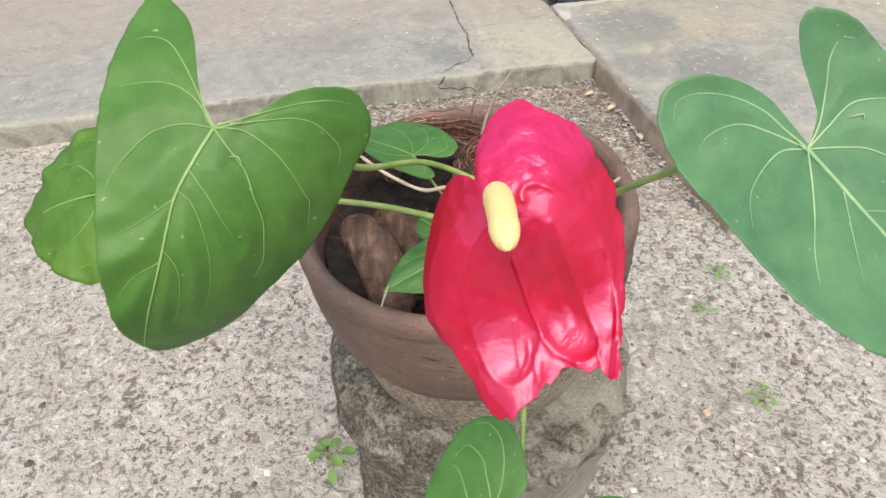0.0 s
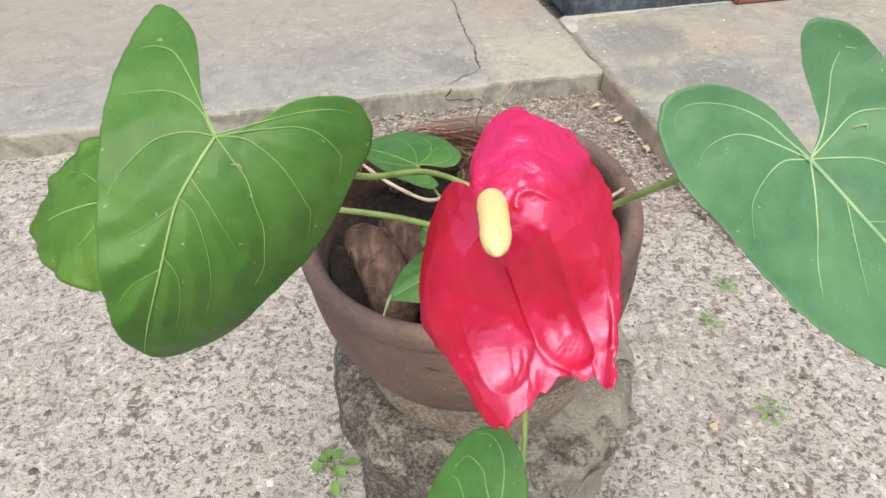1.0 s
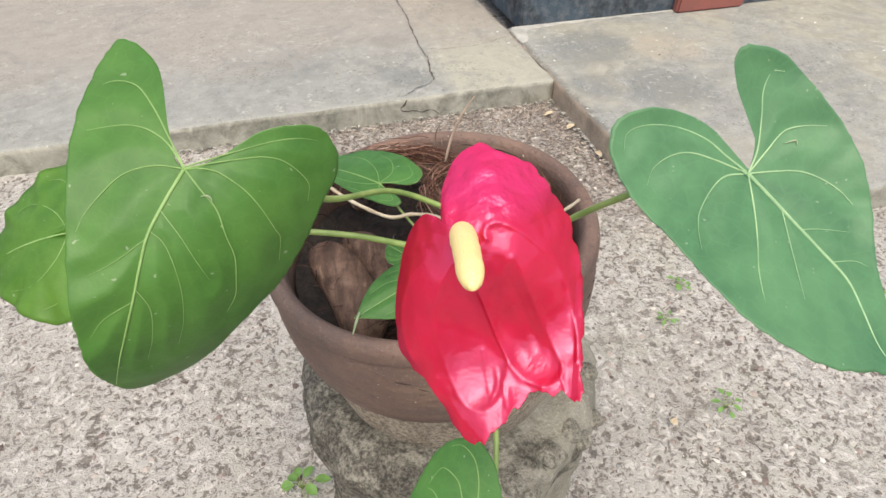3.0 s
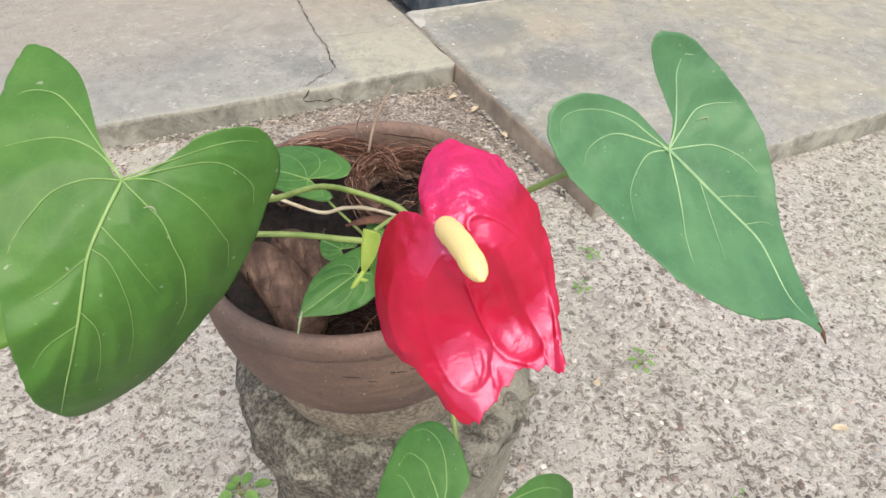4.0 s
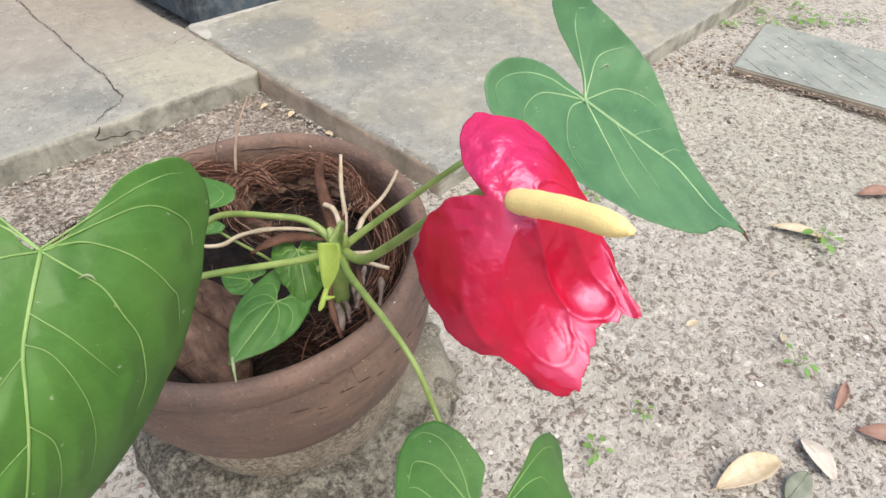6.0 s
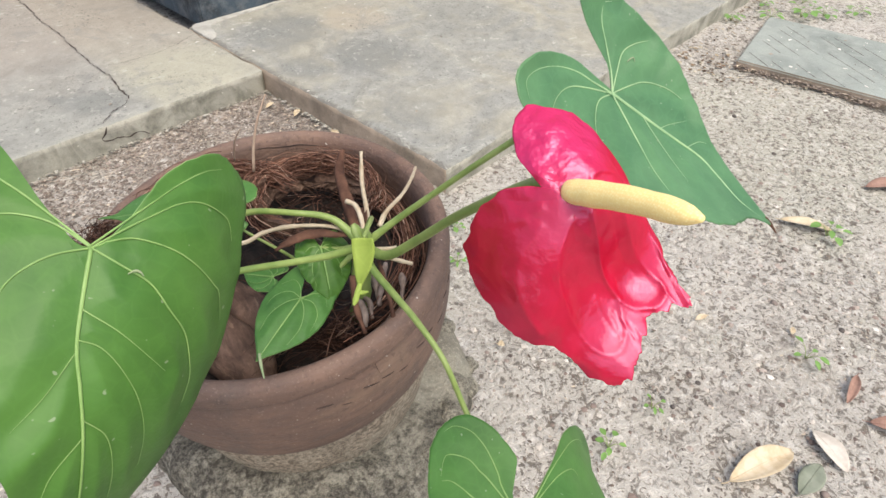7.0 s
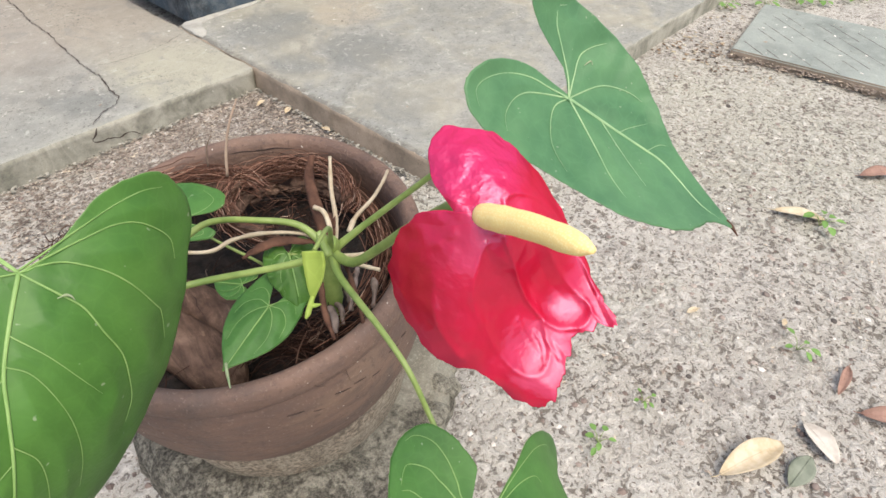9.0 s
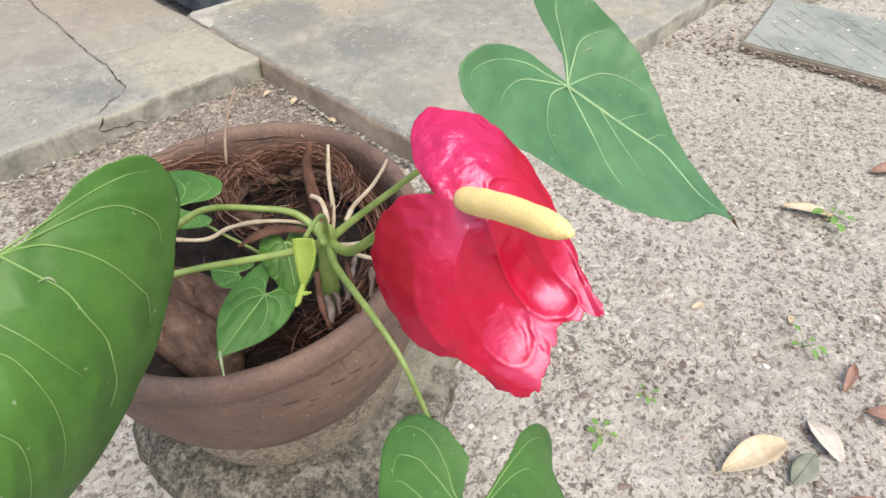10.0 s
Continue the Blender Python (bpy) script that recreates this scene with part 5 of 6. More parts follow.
def spathe():
    y = Vector((0.103, -0.3605, -0.927)).normalized()
    f = Vector((-0.3641, -0.881, 0.3022))
    z = (f - y * f.dot(y)).normalized()
    basis = Matrix((y.cross(z), y, z)).transposed().to_4x4()
    edge = closed_curve(SPATHE_EDGE, 16)
    turn = np.arange(len(edge)) / len(edge) * 2 * math.pi
    edge = edge * (1 + 0.009 * np.sin(turn * 26) + 0.006 * np.sin(turn * 41 + 1.0) + 0.003 * np.sin(turn * 83 + 2.0))[:, None]
    c0 = np.array((-0.003, 0.028))
    rings = 96
    pts = np.concatenate([[c0]] + [c0 + (edge - c0) * (i / rings) for i in range(1, rings + 1)])
    frac = np.concatenate([[0.0]] + [np.full(len(edge), i / rings) for i in range(1, rings + 1)])
    h = spathe_height(pts[:, 0], pts[:, 1])
    # the pockets sink between their ridges
    pockets = ((OUTER_RIDGE + KEEL[:-1][::-1], 0.0015, 0.0024), (LEFT_RIDGE + KEEL[1:6][::-1], 0.0017, 0.0034), (KEEL[1:] + INNER_CREASE[::-1], 0.0008, 0.0024))
    for loop, deep, slope in pockets:
        loop = np.array(loop)
        d = near_curves(pts, [np.vstack([loop, loop[:1]])])
        h = h - np.where(within_loop(pts, loop), deep * (1 - np.exp(-(d / slope) ** 1.5)), 0.0)
    outer = near_curves(pts, [OUTER_RIDGE])
    for line, tall, wide in ((OUTER_RIDGE, 0.0009, 0.0009), (KEEL, 0.0007, 0.0010), (INNER_CREASE, 0.0006, 0.0016), (LEFT_RIDGE, 0.0004, 0.0012)):
        h = h + tall * np.exp(-(near_curves(pts, [line]) / wide) ** 2)
    # wrinkled foot of the left pocket and faint side veins
    for line, tall, wide in (([(-0.0035, 0.046), (-0.0045, 0.053), (-0.0062, 0.0590)], 0.0003, 0.0009), ([(-0.0080, 0.0530), (-0.0086, 0.0572), (-0.0072, 0.0605)], 0.0003, 0.0008), ([(-0.0105, 0.0560), (-0.0125, 0.0620)], 0.0004, 0.0007),
                             ([(-0.0240, 0.0567), (-0.0242, 0.0588)], 0.0004, 0.0006), ([(-0.0302, 0.0535), (-0.0318, 0.0572)], 0.0005, 0.0007), ([(0.012, 0.010), (0.021, 0.020), (0.0245, 0.034), (0.021, 0.048)], 0.0007, 0.0016),
                             ([(0.010, 0.005), (0.0265, 0.013), (0.0335, 0.026)], 0.0008, 0.0016), ([(-0.0128, 0.0115), (-0.0155, 0.0235), (-0.0185, 0.0375), (-0.022, 0.0475)], -0.0006, 0.0018)):
        h = h + tall * np.exp(-(near_curves(pts, [line]) / wide) ** 2)
    ang = np.arctan2(pts[:, 1] - c0[1], pts[:, 0] - c0[0])
    h = h + frac ** 9 * 0.0006 * (np.sin(ang * 14) + 0.7 * np.sin(ang * 23 + 1))
    # outside the ridge and over the top lobe the blade is quilted and puckered
    side = np.array([p[1] - np.interp(-p[0], [-q[0] for q in OUTER_RIDGE[3:]], [q[1] for q in OUTER_RIDGE[3:]]) for p in pts])
    lobe = np.clip(np.where(pts[:, 0] < -0.012, -side / 0.004, np.minimum((0.002 - pts[:, 1]) / 0.004, (0.013 - pts[:, 0]) / 0.006)), 0, 1)
    lift = [0.0008 * noise.noise(Vector((p[0], p[1], 0)) * 60) + (0.0003 + 0.0011 * k) * noise.noise(Vector((p[0], p[1], 3)) * 100) + 0.0004 * k * noise.noise(Vector((p[0], p[1], 6)) * 240) for p, k in zip(pts, lobe)]
    h = h + np.array(lift)
    n = len(edge)
    ob = mesh_object("spathe", *blade(pts, h, n, rings, 0.0009), SPATHE, plant, "glossy crimson puckered spathe of the flower")
    ob.matrix_basis = Matrix.Translation(Vector((0.1884, 0.2709, 0.9114)) - CROWN) @ basis
    flat_rim(ob, n)
    return ob


spathe()


def spadix():
    a, b = np.array((0.1893, 0.2700, 0.9095)), np.array((0.1884, 0.2248, 0.9294))
    mid = (a + b) / 2 + np.array((0, 0, 0.0014))
    verts, faces = tube([a - np.array(CROWN), mid - np.array(CROWN), b - np.array(CROWN)], [0.0036, 0.0042, 0.0043, 0.0043, 0.0042, 0.0041, 0.0041, 0.004, 0.004, 0.0039, 0.0038, 0.0035, 0.0028, 0.0010], 28, 30, 0.06)
    return mesh_object("spadix", verts, faces, SPADIX, plant, "creamy yellow bumpy spadix of the flower")


spadix()


# aerial roots, dry sheaths and the new shoot
stem("root", [(0.275, 0.590, 0.720), (0.263, 0.568, 0.702), (0.252, 0.540, 0.690), (0.24, 0.52, 0.68)], [0.0016, 0.002, 0.0022, 0.002], ROOT, "pale aerial root", 8, 0.3)
stem("root", [(0.335, 0.589, 0.682), (0.318, 0.570, 0.686), (0.294, 0.548, 0.690), (0.272, 0.540, 0.684), (0.26, 0.533, 0.676)], [0.0016, 0.0018, 0.0017, 0.002, 0.0026], ROOT, "pale aerial root", 8, 0.4)
stem("root", [(0.238, 0.552, 0.702), (0.243, 0.542, 0.700), (0.240, 0.525, 0.690), (0.236, 0.515, 0.68)], [0.002, 0.0024, 0.0024, 0.002], ROOT, "pale aerial root", 8, 0.4)
stem("root", [(0.256, 0.470, 0.682), (0.245, 0.484, 0.682), (0.235, 0.50, 0.68)], [0.0016, 0.0018, 0.0018], ROOT, "pale aerial root", 8, 0.3)
stem("root", [(0.251, 0.487, 0.690), (0.243, 0.492, 0.688), (0.234, 0.505, 0.682)], [0.0014, 0.0018, 0.0018], ROOT, "pale aerial root", 8, 0.3)
stem("root", [(0.232, 0.53, 0.68), (0.217, 0.540, 0.690), (0.190, 0.563, 0.686), (0.167, 0.574, 0.681), (0.145, 0.572, 0.680), (0.110, 0.585, 0.69), (0.085, 0.600, 0.70)], [0.0012, 0.0016, 0.002, 0.0019, 0.0018, 0.0016], ROOT, "long pale aerial root", 8, 0.35)
stem("root", [(0.214, 0.500, 0.665), (0.208, 0.485, 0.645), (0.206, 0.466, 0.628)], [0.0024, 0.003, 0.0018], BROWN, "dry brown root", 8, 0.4)
stem("root", [(0.240, 0.500, 0.67), (0.236, 0.475, 0.645), (0.232, 0.46, 0.625)], [0.002, 0.0024, 0.0016], BROWN, "dry brown root", 8, 0.4)


def strip(name, line, widths, across, material, label, curl=0.25, crinkle=0.0008):
    """A curled sheath or bract."""
    c = spline([np.array(p) - np.array(CROWN) for p in line], 6)
    w = np.interp(np.linspace(0, 1, len(c)), np.linspace(0, 1, len(widths)), widths)
    ax = np.array(Vector(across).normalized())
    verts, faces = [], []
    nn = 6
    for i, p in enumerate(c):
        d = c[min(i + 1, len(c) - 1)] - c[max(i - 1, 0)]
        d = d / np.linalg.norm(d)
        a = ax - d * (ax @ d)
        a /= np.linalg.norm(a)
        up = np.cross(a, d)
        for j in range(nn + 1):
            s = 2 * j / nn - 1
            verts.append(p + a * w[i] * s + up * w[i] * curl * (s * s) + up * crinkle * math.sin(i * 1.7 + j))
    for i in range(len(c) - 1):
        for j in range(nn):
            a = i * (nn + 1) + j
            faces.append((a, a + 1, a + nn + 2, a + nn + 1))
    ob = mesh_object(name, verts, faces, material, plant, label)
    s = ob.modifiers.new("thickness", "SOLIDIFY")
    s.thickness, s.offset = 0.0008, 0.0
    return ob


for a, b, r in (((0.245, 0.529, 0.628), (0.239, 0.500, 0.612), 0.0022), ((0.217, 0.499, 0.632), (0.212, 0.477, 0.622), 0.0028), ((0.263, 0.529, 0.632), (0.236, 0.497, 0.618), 0.002),
                ((0.228, 0.508, 0.622), (0.224, 0.487, 0.616), 0.0018), ((0.272, 0.515, 0.625), (0.258, 0.492, 0.612), 0.0024)):
    stem("dead_root", [b, tuple((p + q) / 2 + 0.003 for p, q in zip(a, b)), a], [r, r * 1.4, r * 1.1], DEAD, "dead grey-brown root stub", 7, 0.5)
stem("leaf_tail", [(0.1195, 0.4785, 0.6468), (0.1170, 0.470, 0.6445), (0.1145, 0.4585, 0.6415)], [0.0012, 0.0013, 0.0006], SCAR, "pale drip tip of a small leaf", 7)


strip("sheath", [(0.267, 0.613, 0.712), (0.255, 0.598, 0.702), (0.247, 0.575, 0.698), (0.24, 0.545, 0.692), (0.235, 0.52, 0.68)], [0.0022, 0.0046, 0.0052, 0.0058, 0.005], (1, 0.2, 0.2), BROWN, "dry brown papery sheath", 0.5)
strip("sheath", [(0.166, 0.546, 0.682), (0.18, 0.546, 0.687), (0.2, 0.542, 0.690), (0.225, 0.525, 0.688)], [0.001, 0.0045, 0.0052, 0.002], (0.3, 1, 0.2), BROWN, "dry reddish-brown sheath", 0.5)
strip("sheath", [(0.236, 0.52, 0.69), (0.25, 0.545, 0.688), (0.262, 0.56, 0.68)], [0.006, 0.005, 0.002], (0.8, -0.4, 0.2), BROWN, "dry brown sheath", 0.6)
strip("young_leaf", [(0.1772, 0.3990, 0.7995), (0.1762, 0.3965, 0.7935), (0.1735, 0.3935, 0.7855), (0.1708, 0.3918, 0.7785), (0.1690, 0.3905, 0.7725)], [0.0066, 0.0070, 0.0056, 0.0034, 0.0012], (0.58, -0.8, -0.16), LIME, "lime-green young leaf unfurling", -0.25, 0.0)
strip("bract", [(0.221, 0.505, 0.716), (0.222, 0.50, 0.712), (0.222, 0.49, 0.70)], [0.002, 0.0048, 0.003], (1, 0.1, 0.05), STEM, "green bract at the crown", 0.5, 0.0)
stem("petiole", [CROWN, (0.226, 0.494, 0.712), (0.214, 0.462, 0.752), (0.196, 0.424, 0.788), (0.1785, 0.4005, 0.7985)], [0.003, 0.002, 0.0016, 0.0013], STEM)
stem("bract", [(0.1692, 0.3908, 0.7735), (0.1655, 0.3875, 0.7705), (0.1625, 0.3845, 0.7688), (0.160, 0.3825, 0.7676)], [0.0012, 0.0018, 0.0017, 0.0007], LIME, "yellow-green young bract", 8, 0.3)
stem("bract", [(0.1655, 0.3875, 0.7705), (0.1685, 0.3858, 0.7708), (0.1712, 0.3845, 0.7712)], [0.0014, 0.0012, 0.0005], LIME, "yellow-green young bract", 8, 0.3)


# ---- loose things on the sand ----
def twig(points, radii, label):
    verts, faces = tube(points, radii, 7, 5, 0.3)
    return tagged(mesh_object("twig", verts, faces, TWIG), label, "twig", "dry twigs")


twig([(0.207, 0.716, 0.648), (0.214, 0.722, 0.675), (0.225, 0.728, 0.70), (0.241, 0.736, 0.722)], [0.0016, 0.0015, 0.0013, 0.0009], "dry brown stem standing in the coir")
twig([(0.195, 0.739, 0.652), (0.197, 0.73, 0.68), (0.203, 0.719, 0.70)], [0.0008, 0.0008, 0.0005], "thin dry stem standing in the coir")


def dry_leaf(a, b, width, material, label, lift=0.012, curl=0.3):
    a, b = Vector((*a, 0)), Vector((*b, 0))
    d = b - a
    ln = d.length
    verts, faces = [], []
    nu, nv = 18, 8
    for i in range(nu + 1):
        t = i / nu
        w = width / 2 * math.sin(math.pi * min(1, t * 0.96 + 0.02)) ** 0.75
        for j in range(nv + 1):
            s = 2 * j / nv - 1
            z = lift * math.sin(math.pi * t) * 0.5 + curl * w * s * s + 0.002 * noise.noise(Vector((t * 5, s * 2, ln * 90))) + 0.004
            verts.append((t * ln, w * s, z))
    for i in range(nu):
        for j in range(nv):
            q = i * (nv + 1) + j
            faces.append((q, q + nv + 1, q + nv + 2, q + 1))
    holder = thing("dry_leaf", label, "fallen leaf", "fallen leaves", at=(a.x, a.y, 0))
    holder.rotation_euler = (0, 0, math.atan2(d.y, d.x))
    ob = mesh_object("blade", verts, faces, material, holder)
    s = ob.modifiers.new("thickness", "SOLIDIFY")
    s.thickness = 0.0006
    vv, ff = tube([(-0.12 * ln, 0.003, 0.003), (0.0, 0, 0.0045), (0.5 * ln, 0, lift * 0.5 + 0.0045), (ln, 0, 0.0045)], [0.0009, 0.001, 0.0008, 0.0003], 5, 5)
    mesh_object("midrib", vv, ff, material, holder)
    return holder


dry_leaf((0.823, 0.272), (0.976, 0.242), 0.052, DRY_Y, "curled straw-yellow fallen leaf on the sand", 0.02, 0.5)
dry_leaf((1.054, 0.244), (1.025, 0.160), 0.045, DRY_G, "bleached grey fallen leaf on the sand", 0.012)
dry_leaf((0.911, 0.186), (0.997, 0.195), 0.042, DRY_GREEN, "olive-green fallen leaf on the sand", 0.006, 0.1)
dry_leaf((1.17, 0.19), (1.25, 0.10), 0.045, DRY_B, "reddish-brown fallen leaf on the sand")
dry_leaf((1.263, 0.265), (1.174, 0.24), 0.02, DRY_B, "narrow brown curled leaf on the sand", 0.012, 0.7)
dry_leaf((1.62, 0.67), (1.70, 0.565), 0.04, DRY_Y, "faded tan fallen leaf beside a seedling", 0.012)
dry_leaf((2.0, 0.62), (2.12, 0.56), 0.05, DRY_B, "brown fallen leaf on the sand", 0.015)
dry_leaf((0.95, 0.12), (1.02, 0.05), 0.03, DRY_B, "brown leaf scrap on the sand")
dry_leaf((1.13, 0.555), (1.095, 0.56), 0.014, DRY_Y, "tiny yellow leaf scrap on the sand", 0.004)
dry_leaf((1.27, 0.42), (1.25, 0.41), 0.012, DRY_Y, "tiny yellow leaf scrap on the sand", 0.004)
dry_leaf((0.66, 0.755), (0.672, 0.745), 0.016, DRY_Y, "tiny yellow leaf scrap on the sand", 0.004)
dry_leaf((0.69, 1.9), (0.72, 1.93), 0.02, DRY_Y, "small straw leaf scrap in the corner", 0.004)
dry_leaf((0.63, 2.0), (0.665, 2.02), 0.018, DRY_Y, "small straw leaf scrap in the corner", 0.004)
dry_leaf((0.75, 1.75), (0.765, 1.72), 0.018, DRY_Y, "small straw leaf scrap in the corner", 0.004)


def weed(x, y, size, count, seed, label):
    rng = random.Random(seed)
    w = thing("weed", label, "weed", "seedlings in the sand", at=(x, y, 0))
    for k in range(count):
        a = 6.283 * k / count + rng.uniform(-0.4, 0.4)
        r, h = size * rng.uniform(0.4, 1.0), size * rng.uniform(0.25, 0.8)
        tip = (r * math.cos(a), r * math.sin(a), h)
        vv, ff = tube([(0, 0, -0.004), (tip[0] * 0.5, tip[1] * 0.5, h * 0.8), tip], [0.0009, 0.0007, 0.0005], 5, 3)
        mesh_object("stalk", vv, ff, STEM, w)
        ln, wd = size * rng.uniform(0.5, 0.8), size * rng.uniform(0.35, 0.55)
        verts, faces = [], []
        for i in range(7):
            t = i / 6
            ww = wd / 2 * math.sin(math.pi * (0.06 + 0.9 * t)) ** 0.8
            for j in range(5):
                s = 2 * j / 4 - 1
                u = t * ln - 0.1 * ln
                verts.append((tip[0] + u * math.cos(a) - ww * s * math.sin(a), tip[1] + u * math.sin(a) + ww * s * math.cos(a), tip[2] + 0.25 * ww * s * s - 0.25 * u * t))
        for i in range(6):
            for j in range(4):
                q = i * 5 + j
                faces.append((q, q + 5, q + 6, q + 1))
        mesh_object("leaflet", verts, faces, WEED, w)
    return w


weed(0.826, 0.458, 0.02, 5, 1, "tiny green seedling in the sand")
weed(0.686, 0.446, 0.026, 6, 2, "small green weed in the sand")
weed(1.673, 0.562, 0.04, 7, 3, "small green weed beside a fallen leaf")
weed(1.219, 0.355, 0.03, 5, 4, "small olive weed in the sand")
weed(-0.054, 0.65, 0.035, 8, 5, "small green weed near the pedestal")
weed(0.783, 0.783, 0.025, 7, 6, "small pale green weed in the sand")
weed(0.809, 1.125, 0.026, 7, 7, "small pale green weed in the sand")
weed(0.74, 1.02, 0.02, 6, 8, "small pale green weed in the sand")
weed(1.28, 1.05, 0.03, 6, 9, "small pale green weed in the sand")
weed(3.05, 1.62, 0.05, 9, 10, "green weed beside the stepping slab")
weed(3.2, 1.55, 0.06, 10, 11, "green weed beside the stepping slab")
weed(3.32, 1.5, 0.05, 9, 12, "green weed beside the stepping slab")
weed(2.84, 1.70, 0.04, 8, 13, "green weed beside the stepping slab")
weed(3.48, 1.42, 0.05, 9, 14, "green weed beside the stepping slab")
weed(3.16, 1.74, 0.04, 8, 15, "green weed beside the stepping slab")
weed(3.40, 1.66, 0.045, 8, 16, "green weed beside the stepping slab")


# ---- chips, flecks and grit ----
def flakes(name, seed, count, place, size, material, label):
    """Small flat chips lying where place() says, as one heap of stuff."""
    rng = random.Random(seed)
    verts, faces = [], []
    for _ in range(count):
        x, y, z = place(rng)
        s = size * rng.uniform(0.4, 1.4)
        a, asp = rng.uniform(0, 6.283), rng.uniform(0.25, 0.7)
        k = len(verts)
        n = 6
        for i in range(n):
            t = 6.283 * i / n
            u, w = s * math.cos(t) * rng.uniform(0.8, 1.15), s * asp * math.sin(t) * rng.uniform(0.8, 1.15)
            verts.append((x + u * math.cos(a) - w * math.sin(a), y + u * math.sin(a) + w * math.cos(a), z + rng.uniform(0.0, 0.3) * s))
        verts.append((x, y, z + s * rng.uniform(0.25, 0.5)))
        faces += [(k + i, k + (i + 1) % n, k + n) for i in range(n)]
    ob = mesh_object(name, verts, faces, material, smooth=False)
    return tagged(ob, label, "litter", kind="stuff")


def in_notch(rng):
    a, b = rng.random(), abs(rng.gauss(0, 0.42))
    q = YARD @ Vector((-0.015 - 1.5 * a, -0.015 - 0.8 * b, 0))
    return q.x, q.y, -0.004


def on_slab(rng):
    q = YARD @ Vector((rng.uniform(-0.9, 1.9), rng.uniform(-0.8, 0.48), 0))
    r = YARD.inverted() @ q
    if r.x < 0.01 and r.y < 0.02:
        return on_slab(rng)
    return q.x, q.y, 0.0825


def on_sand(rng):
    return rng.uniform(0.35, 2.7), rng.uniform(-0.1, 1.6), -0.004


flakes("wood_chips", 21, 8500, in_notch, 0.0052, CHIP, "brown leaf mould and chips in the slab corner")


def on_paver(rng):
    a, b = rng.uniform(0.03, 0.66), rng.uniform(0.03, 0.58)
    return 2.396 + 0.361 * a + 0.9325 * b, 1.366 - 0.9325 * a + 0.361 * b, 0.0305


def by_paver(rng):
    if rng.random() < 0.45:
        return 2.36 + rng.gauss(0, 0.10), 1.42 + rng.gauss(0, 0.14), -0.002
    a = rng.uniform(0.1, 1.9)
    q = YARD @ Vector((1.2 + a, -0.90 - abs(rng.gauss(0, 0.10)), 0))
    return q.x, q.y, -0.002


def paver_foot(rng):
    a, b = rng.uniform(0.0, 0.70), -abs(rng.gauss(0, 0.014))
    return 2.396 + 0.361 * a + 0.9325 * b, 1.366 - 0.9325 * a + 0.361 * b, max(0.0, 0.012 + 0.5 * b)


def slab_foot(rng):
    if rng.random() < 0.55:
        q = YARD @ Vector((-1.7 * rng.random(), -0.004 - abs(rng.gauss(0, 0.012)), 0))
    else:
        q = YARD @ Vector((0.002 - abs(rng.gauss(0, 0.01)), -0.86 * rng.random(), 0))
    return q.x, q.y, 0.0


flakes("leaf_litter", 26, 340, by_paver, 0.009, LITTER, "brown leaf crumbs and husk scraps on sand")
flakes("earth_crumbs", 28, 420, paver_foot, 0.008, CHIP, "brown earth crumbs heaped against the stepping slab")
flakes("cement_crumbs", 27, 520, slab_foot, 0.0075, CRUMB, "broken cement crumbs at the foot of slabs")
flakes("paver_flecks", 24, 34, on_paver, 0.007, FLECK, "pale flecks and crumbs on the stepping slab")
flakes("slab_flecks", 22, 70, on_slab, 0.006, FLECK, "pale flecks and crumbs scattered on cement slabs")
flakes("sand_chips", 23, 4600, on_sand, 0.0042, CHIP, "fine dark chips strewn over the sand")


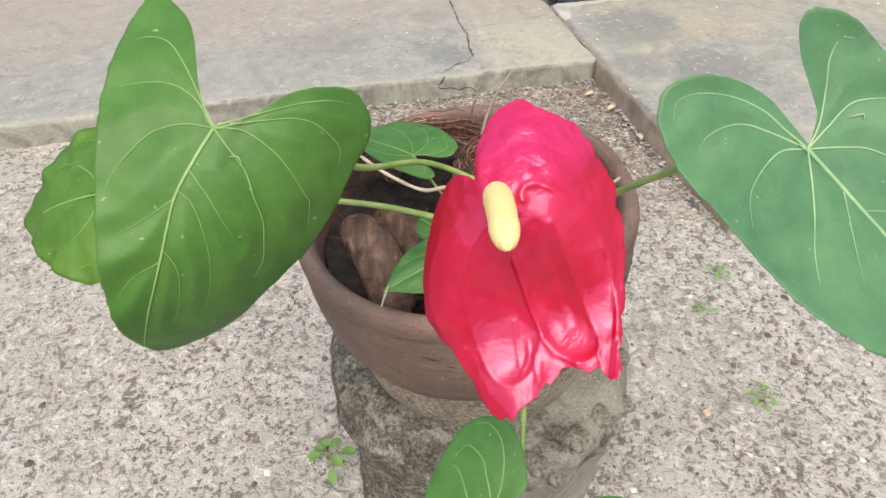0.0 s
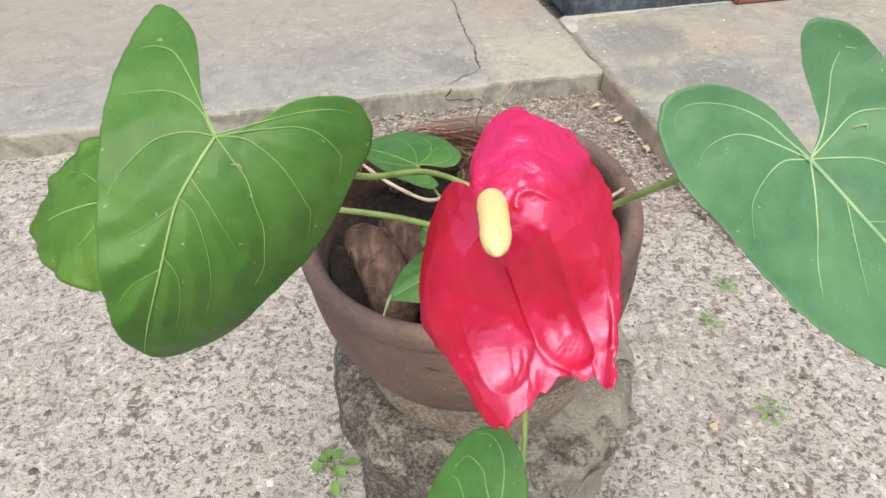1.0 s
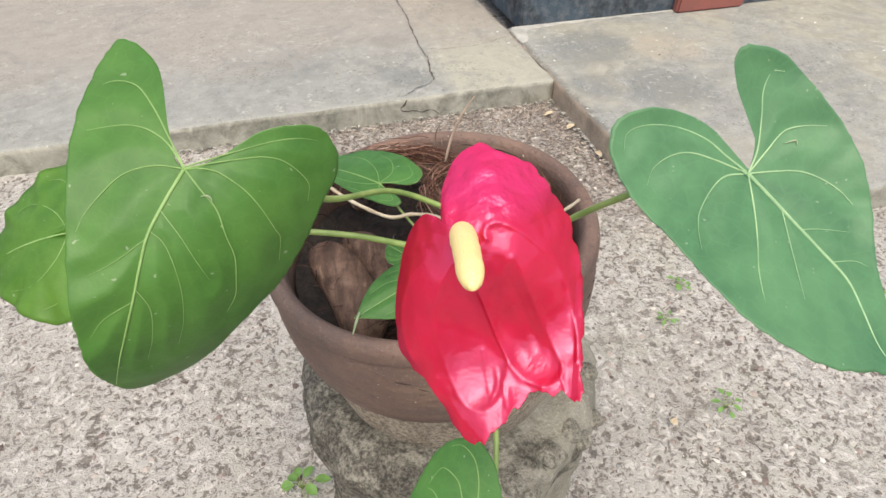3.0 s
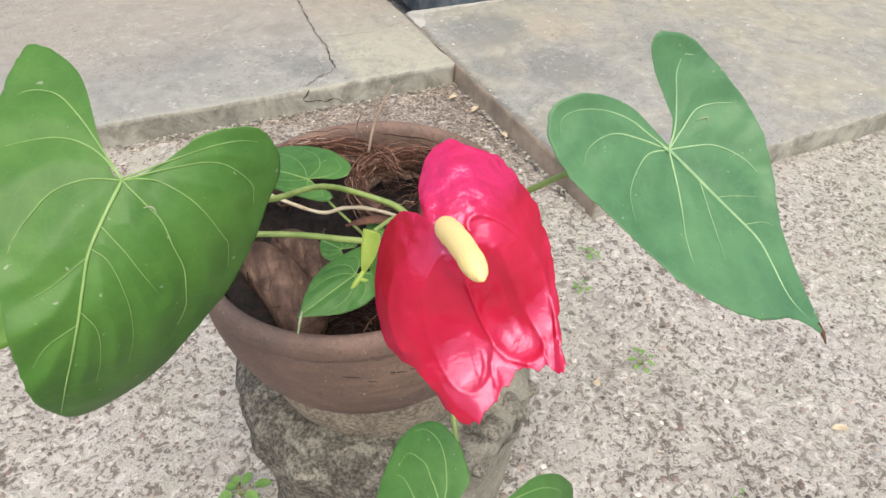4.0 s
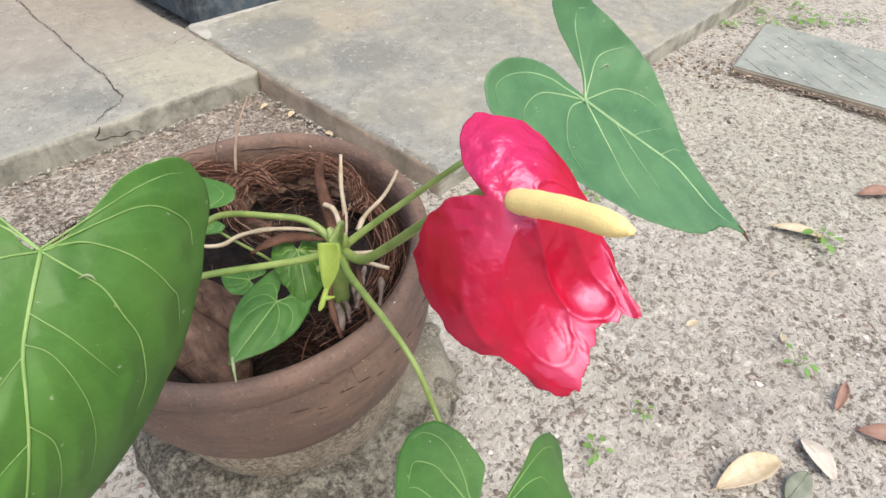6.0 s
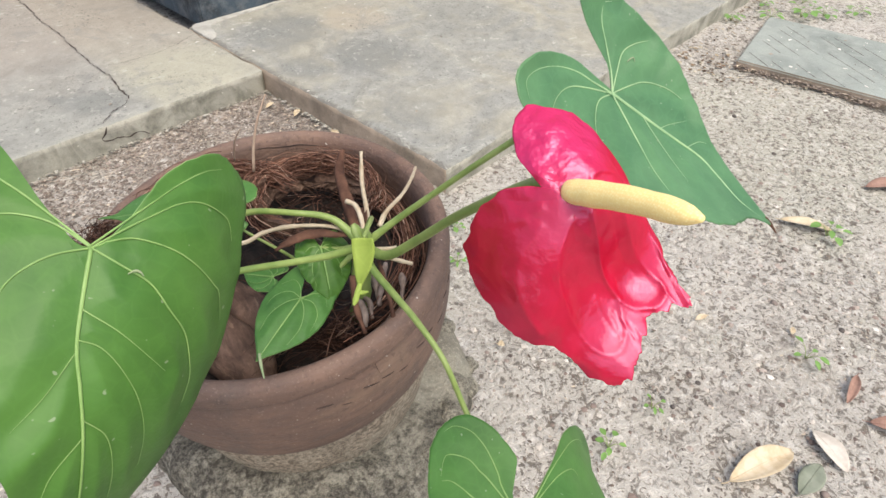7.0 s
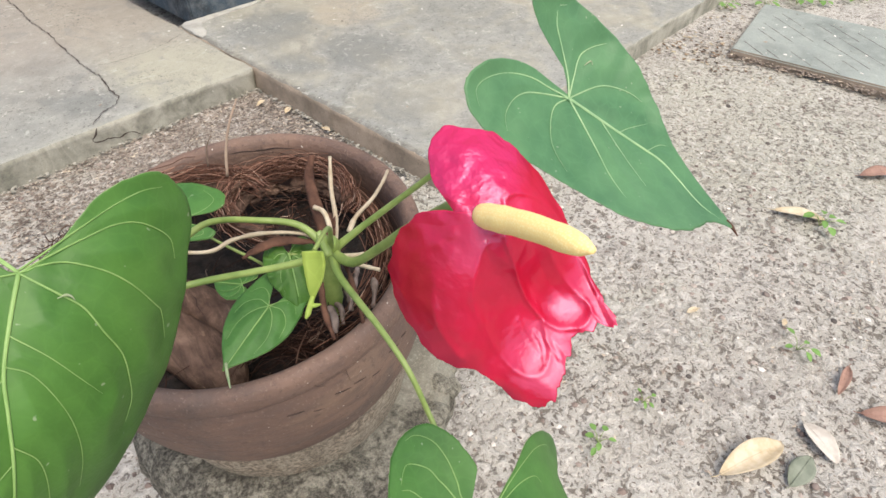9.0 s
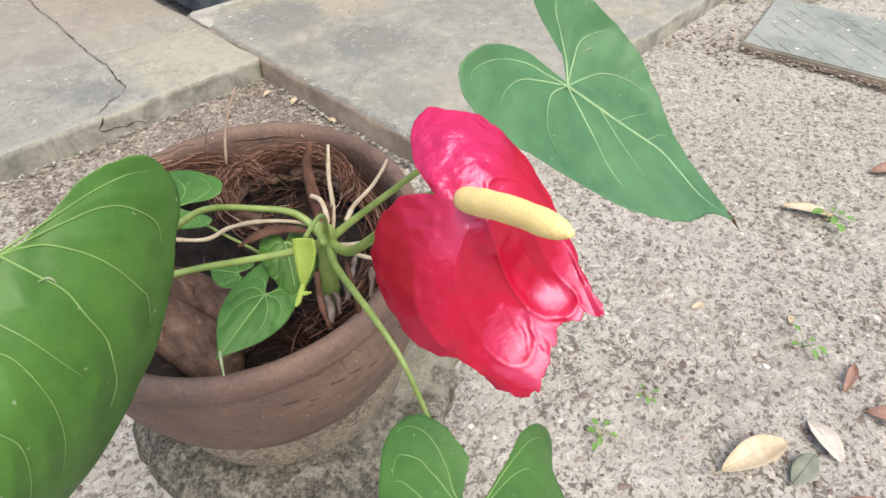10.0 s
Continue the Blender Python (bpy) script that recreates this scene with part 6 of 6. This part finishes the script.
def pebbles():
    """Flat dark stones lying in the sand."""
    rng = random.Random(31)
    verts, faces = [], []
    for _ in range(130):
        x, y = rng.uniform(0.32, 2.1), rng.uniform(-0.12, 1.25)
        s = 0.003 + 0.008 * rng.random() ** 2.5
        asp, a, fl = rng.uniform(0.6, 1.0), rng.uniform(0, 6.283), rng.uniform(0.3, 0.6)
        p = Vector((x, y, 0))
        z = 0.010 * noise.noise(p * 2.1) + 0.006 * noise.noise(p * 7) + 0.004 * noise.noise(p * 24) - 0.006
        k, rows, cols = len(verts), 4, 8
        for i in range(rows + 1):
            el = math.pi / 2 * (1 - 1.5 * i / rows)
            for j in range(cols):
                t = 6.283 * j / cols
                r = s * math.cos(el) * (1 + 0.18 * noise.noise(Vector((x * 90 + math.cos(t), y * 90 + math.sin(t), el))))
                u, w = r * math.cos(t), r * asp * math.sin(t)
                verts.append((x + u * math.cos(a) - w * math.sin(a), y + u * math.sin(a) + w * math.cos(a), z + s * fl * math.sin(el)))
        for i in range(rows):
            for j in range(cols):
                q, r2 = k + i * cols + j, k + i * cols + (j + 1) % cols
                faces.append((q, q + cols, r2 + cols, r2))
    ob = mesh_object("pebbles", verts, faces, PEBBLE)
    return tagged(ob, "flat dark grey pebbles half sunk in sand", "pebbles", kind="stuff")


pebbles()


# ---- grit ----
def grit():
    rng = random.Random(11)
    verts, faces = [], []
    for _ in range(9000):
        x, y = rng.uniform(-1.1, 2.5), rng.uniform(-0.15, 2.1)
        if rng.random() > 1.0 / (0.5 + 0.7 * math.hypot(x - 0.7, y - 0.4)):
            continue
        q = YARD.inverted() @ Vector((x, y, 0))
        if (q.x > -0.01 and q.y > -0.88) or q.y > -0.01 or math.hypot(x - 0.214, y - 0.632) < 0.21:
            continue
        p = Vector((x, y, 0))
        z = 0.010 * noise.noise(p * 2.1) + 0.006 * noise.noise(p * 7) + 0.004 * noise.noise(p * 24) - 0.006
        s = 0.0018 + 0.007 * rng.random() ** 4
        k = len(verts)
        rot = rng.uniform(0, 6.283)
        ring = []
        for i in range(5):
            a = rot + 6.283 * i / 5
            r = s * rng.uniform(0.7, 1.2)
            ring.append((x + r * math.cos(a), y + r * math.sin(a), z + s * rng.uniform(0.0, 0.25)))
        verts += ring + [(x + s * 0.2, y, z + s * rng.uniform(0.45, 0.8)), (x, y, z - s * 0.5)]
        for i in range(5):
            j = (i + 1) % 5
            faces += [(k + i, k + j, k + 5), (k + j, k + i, k + 6)]
    ob = mesh_object("grit", verts, faces, GRIT, smooth=False)
    return tagged(ob, "scattered grit and small stones on the sand", "grit", kind="stuff")


grit()
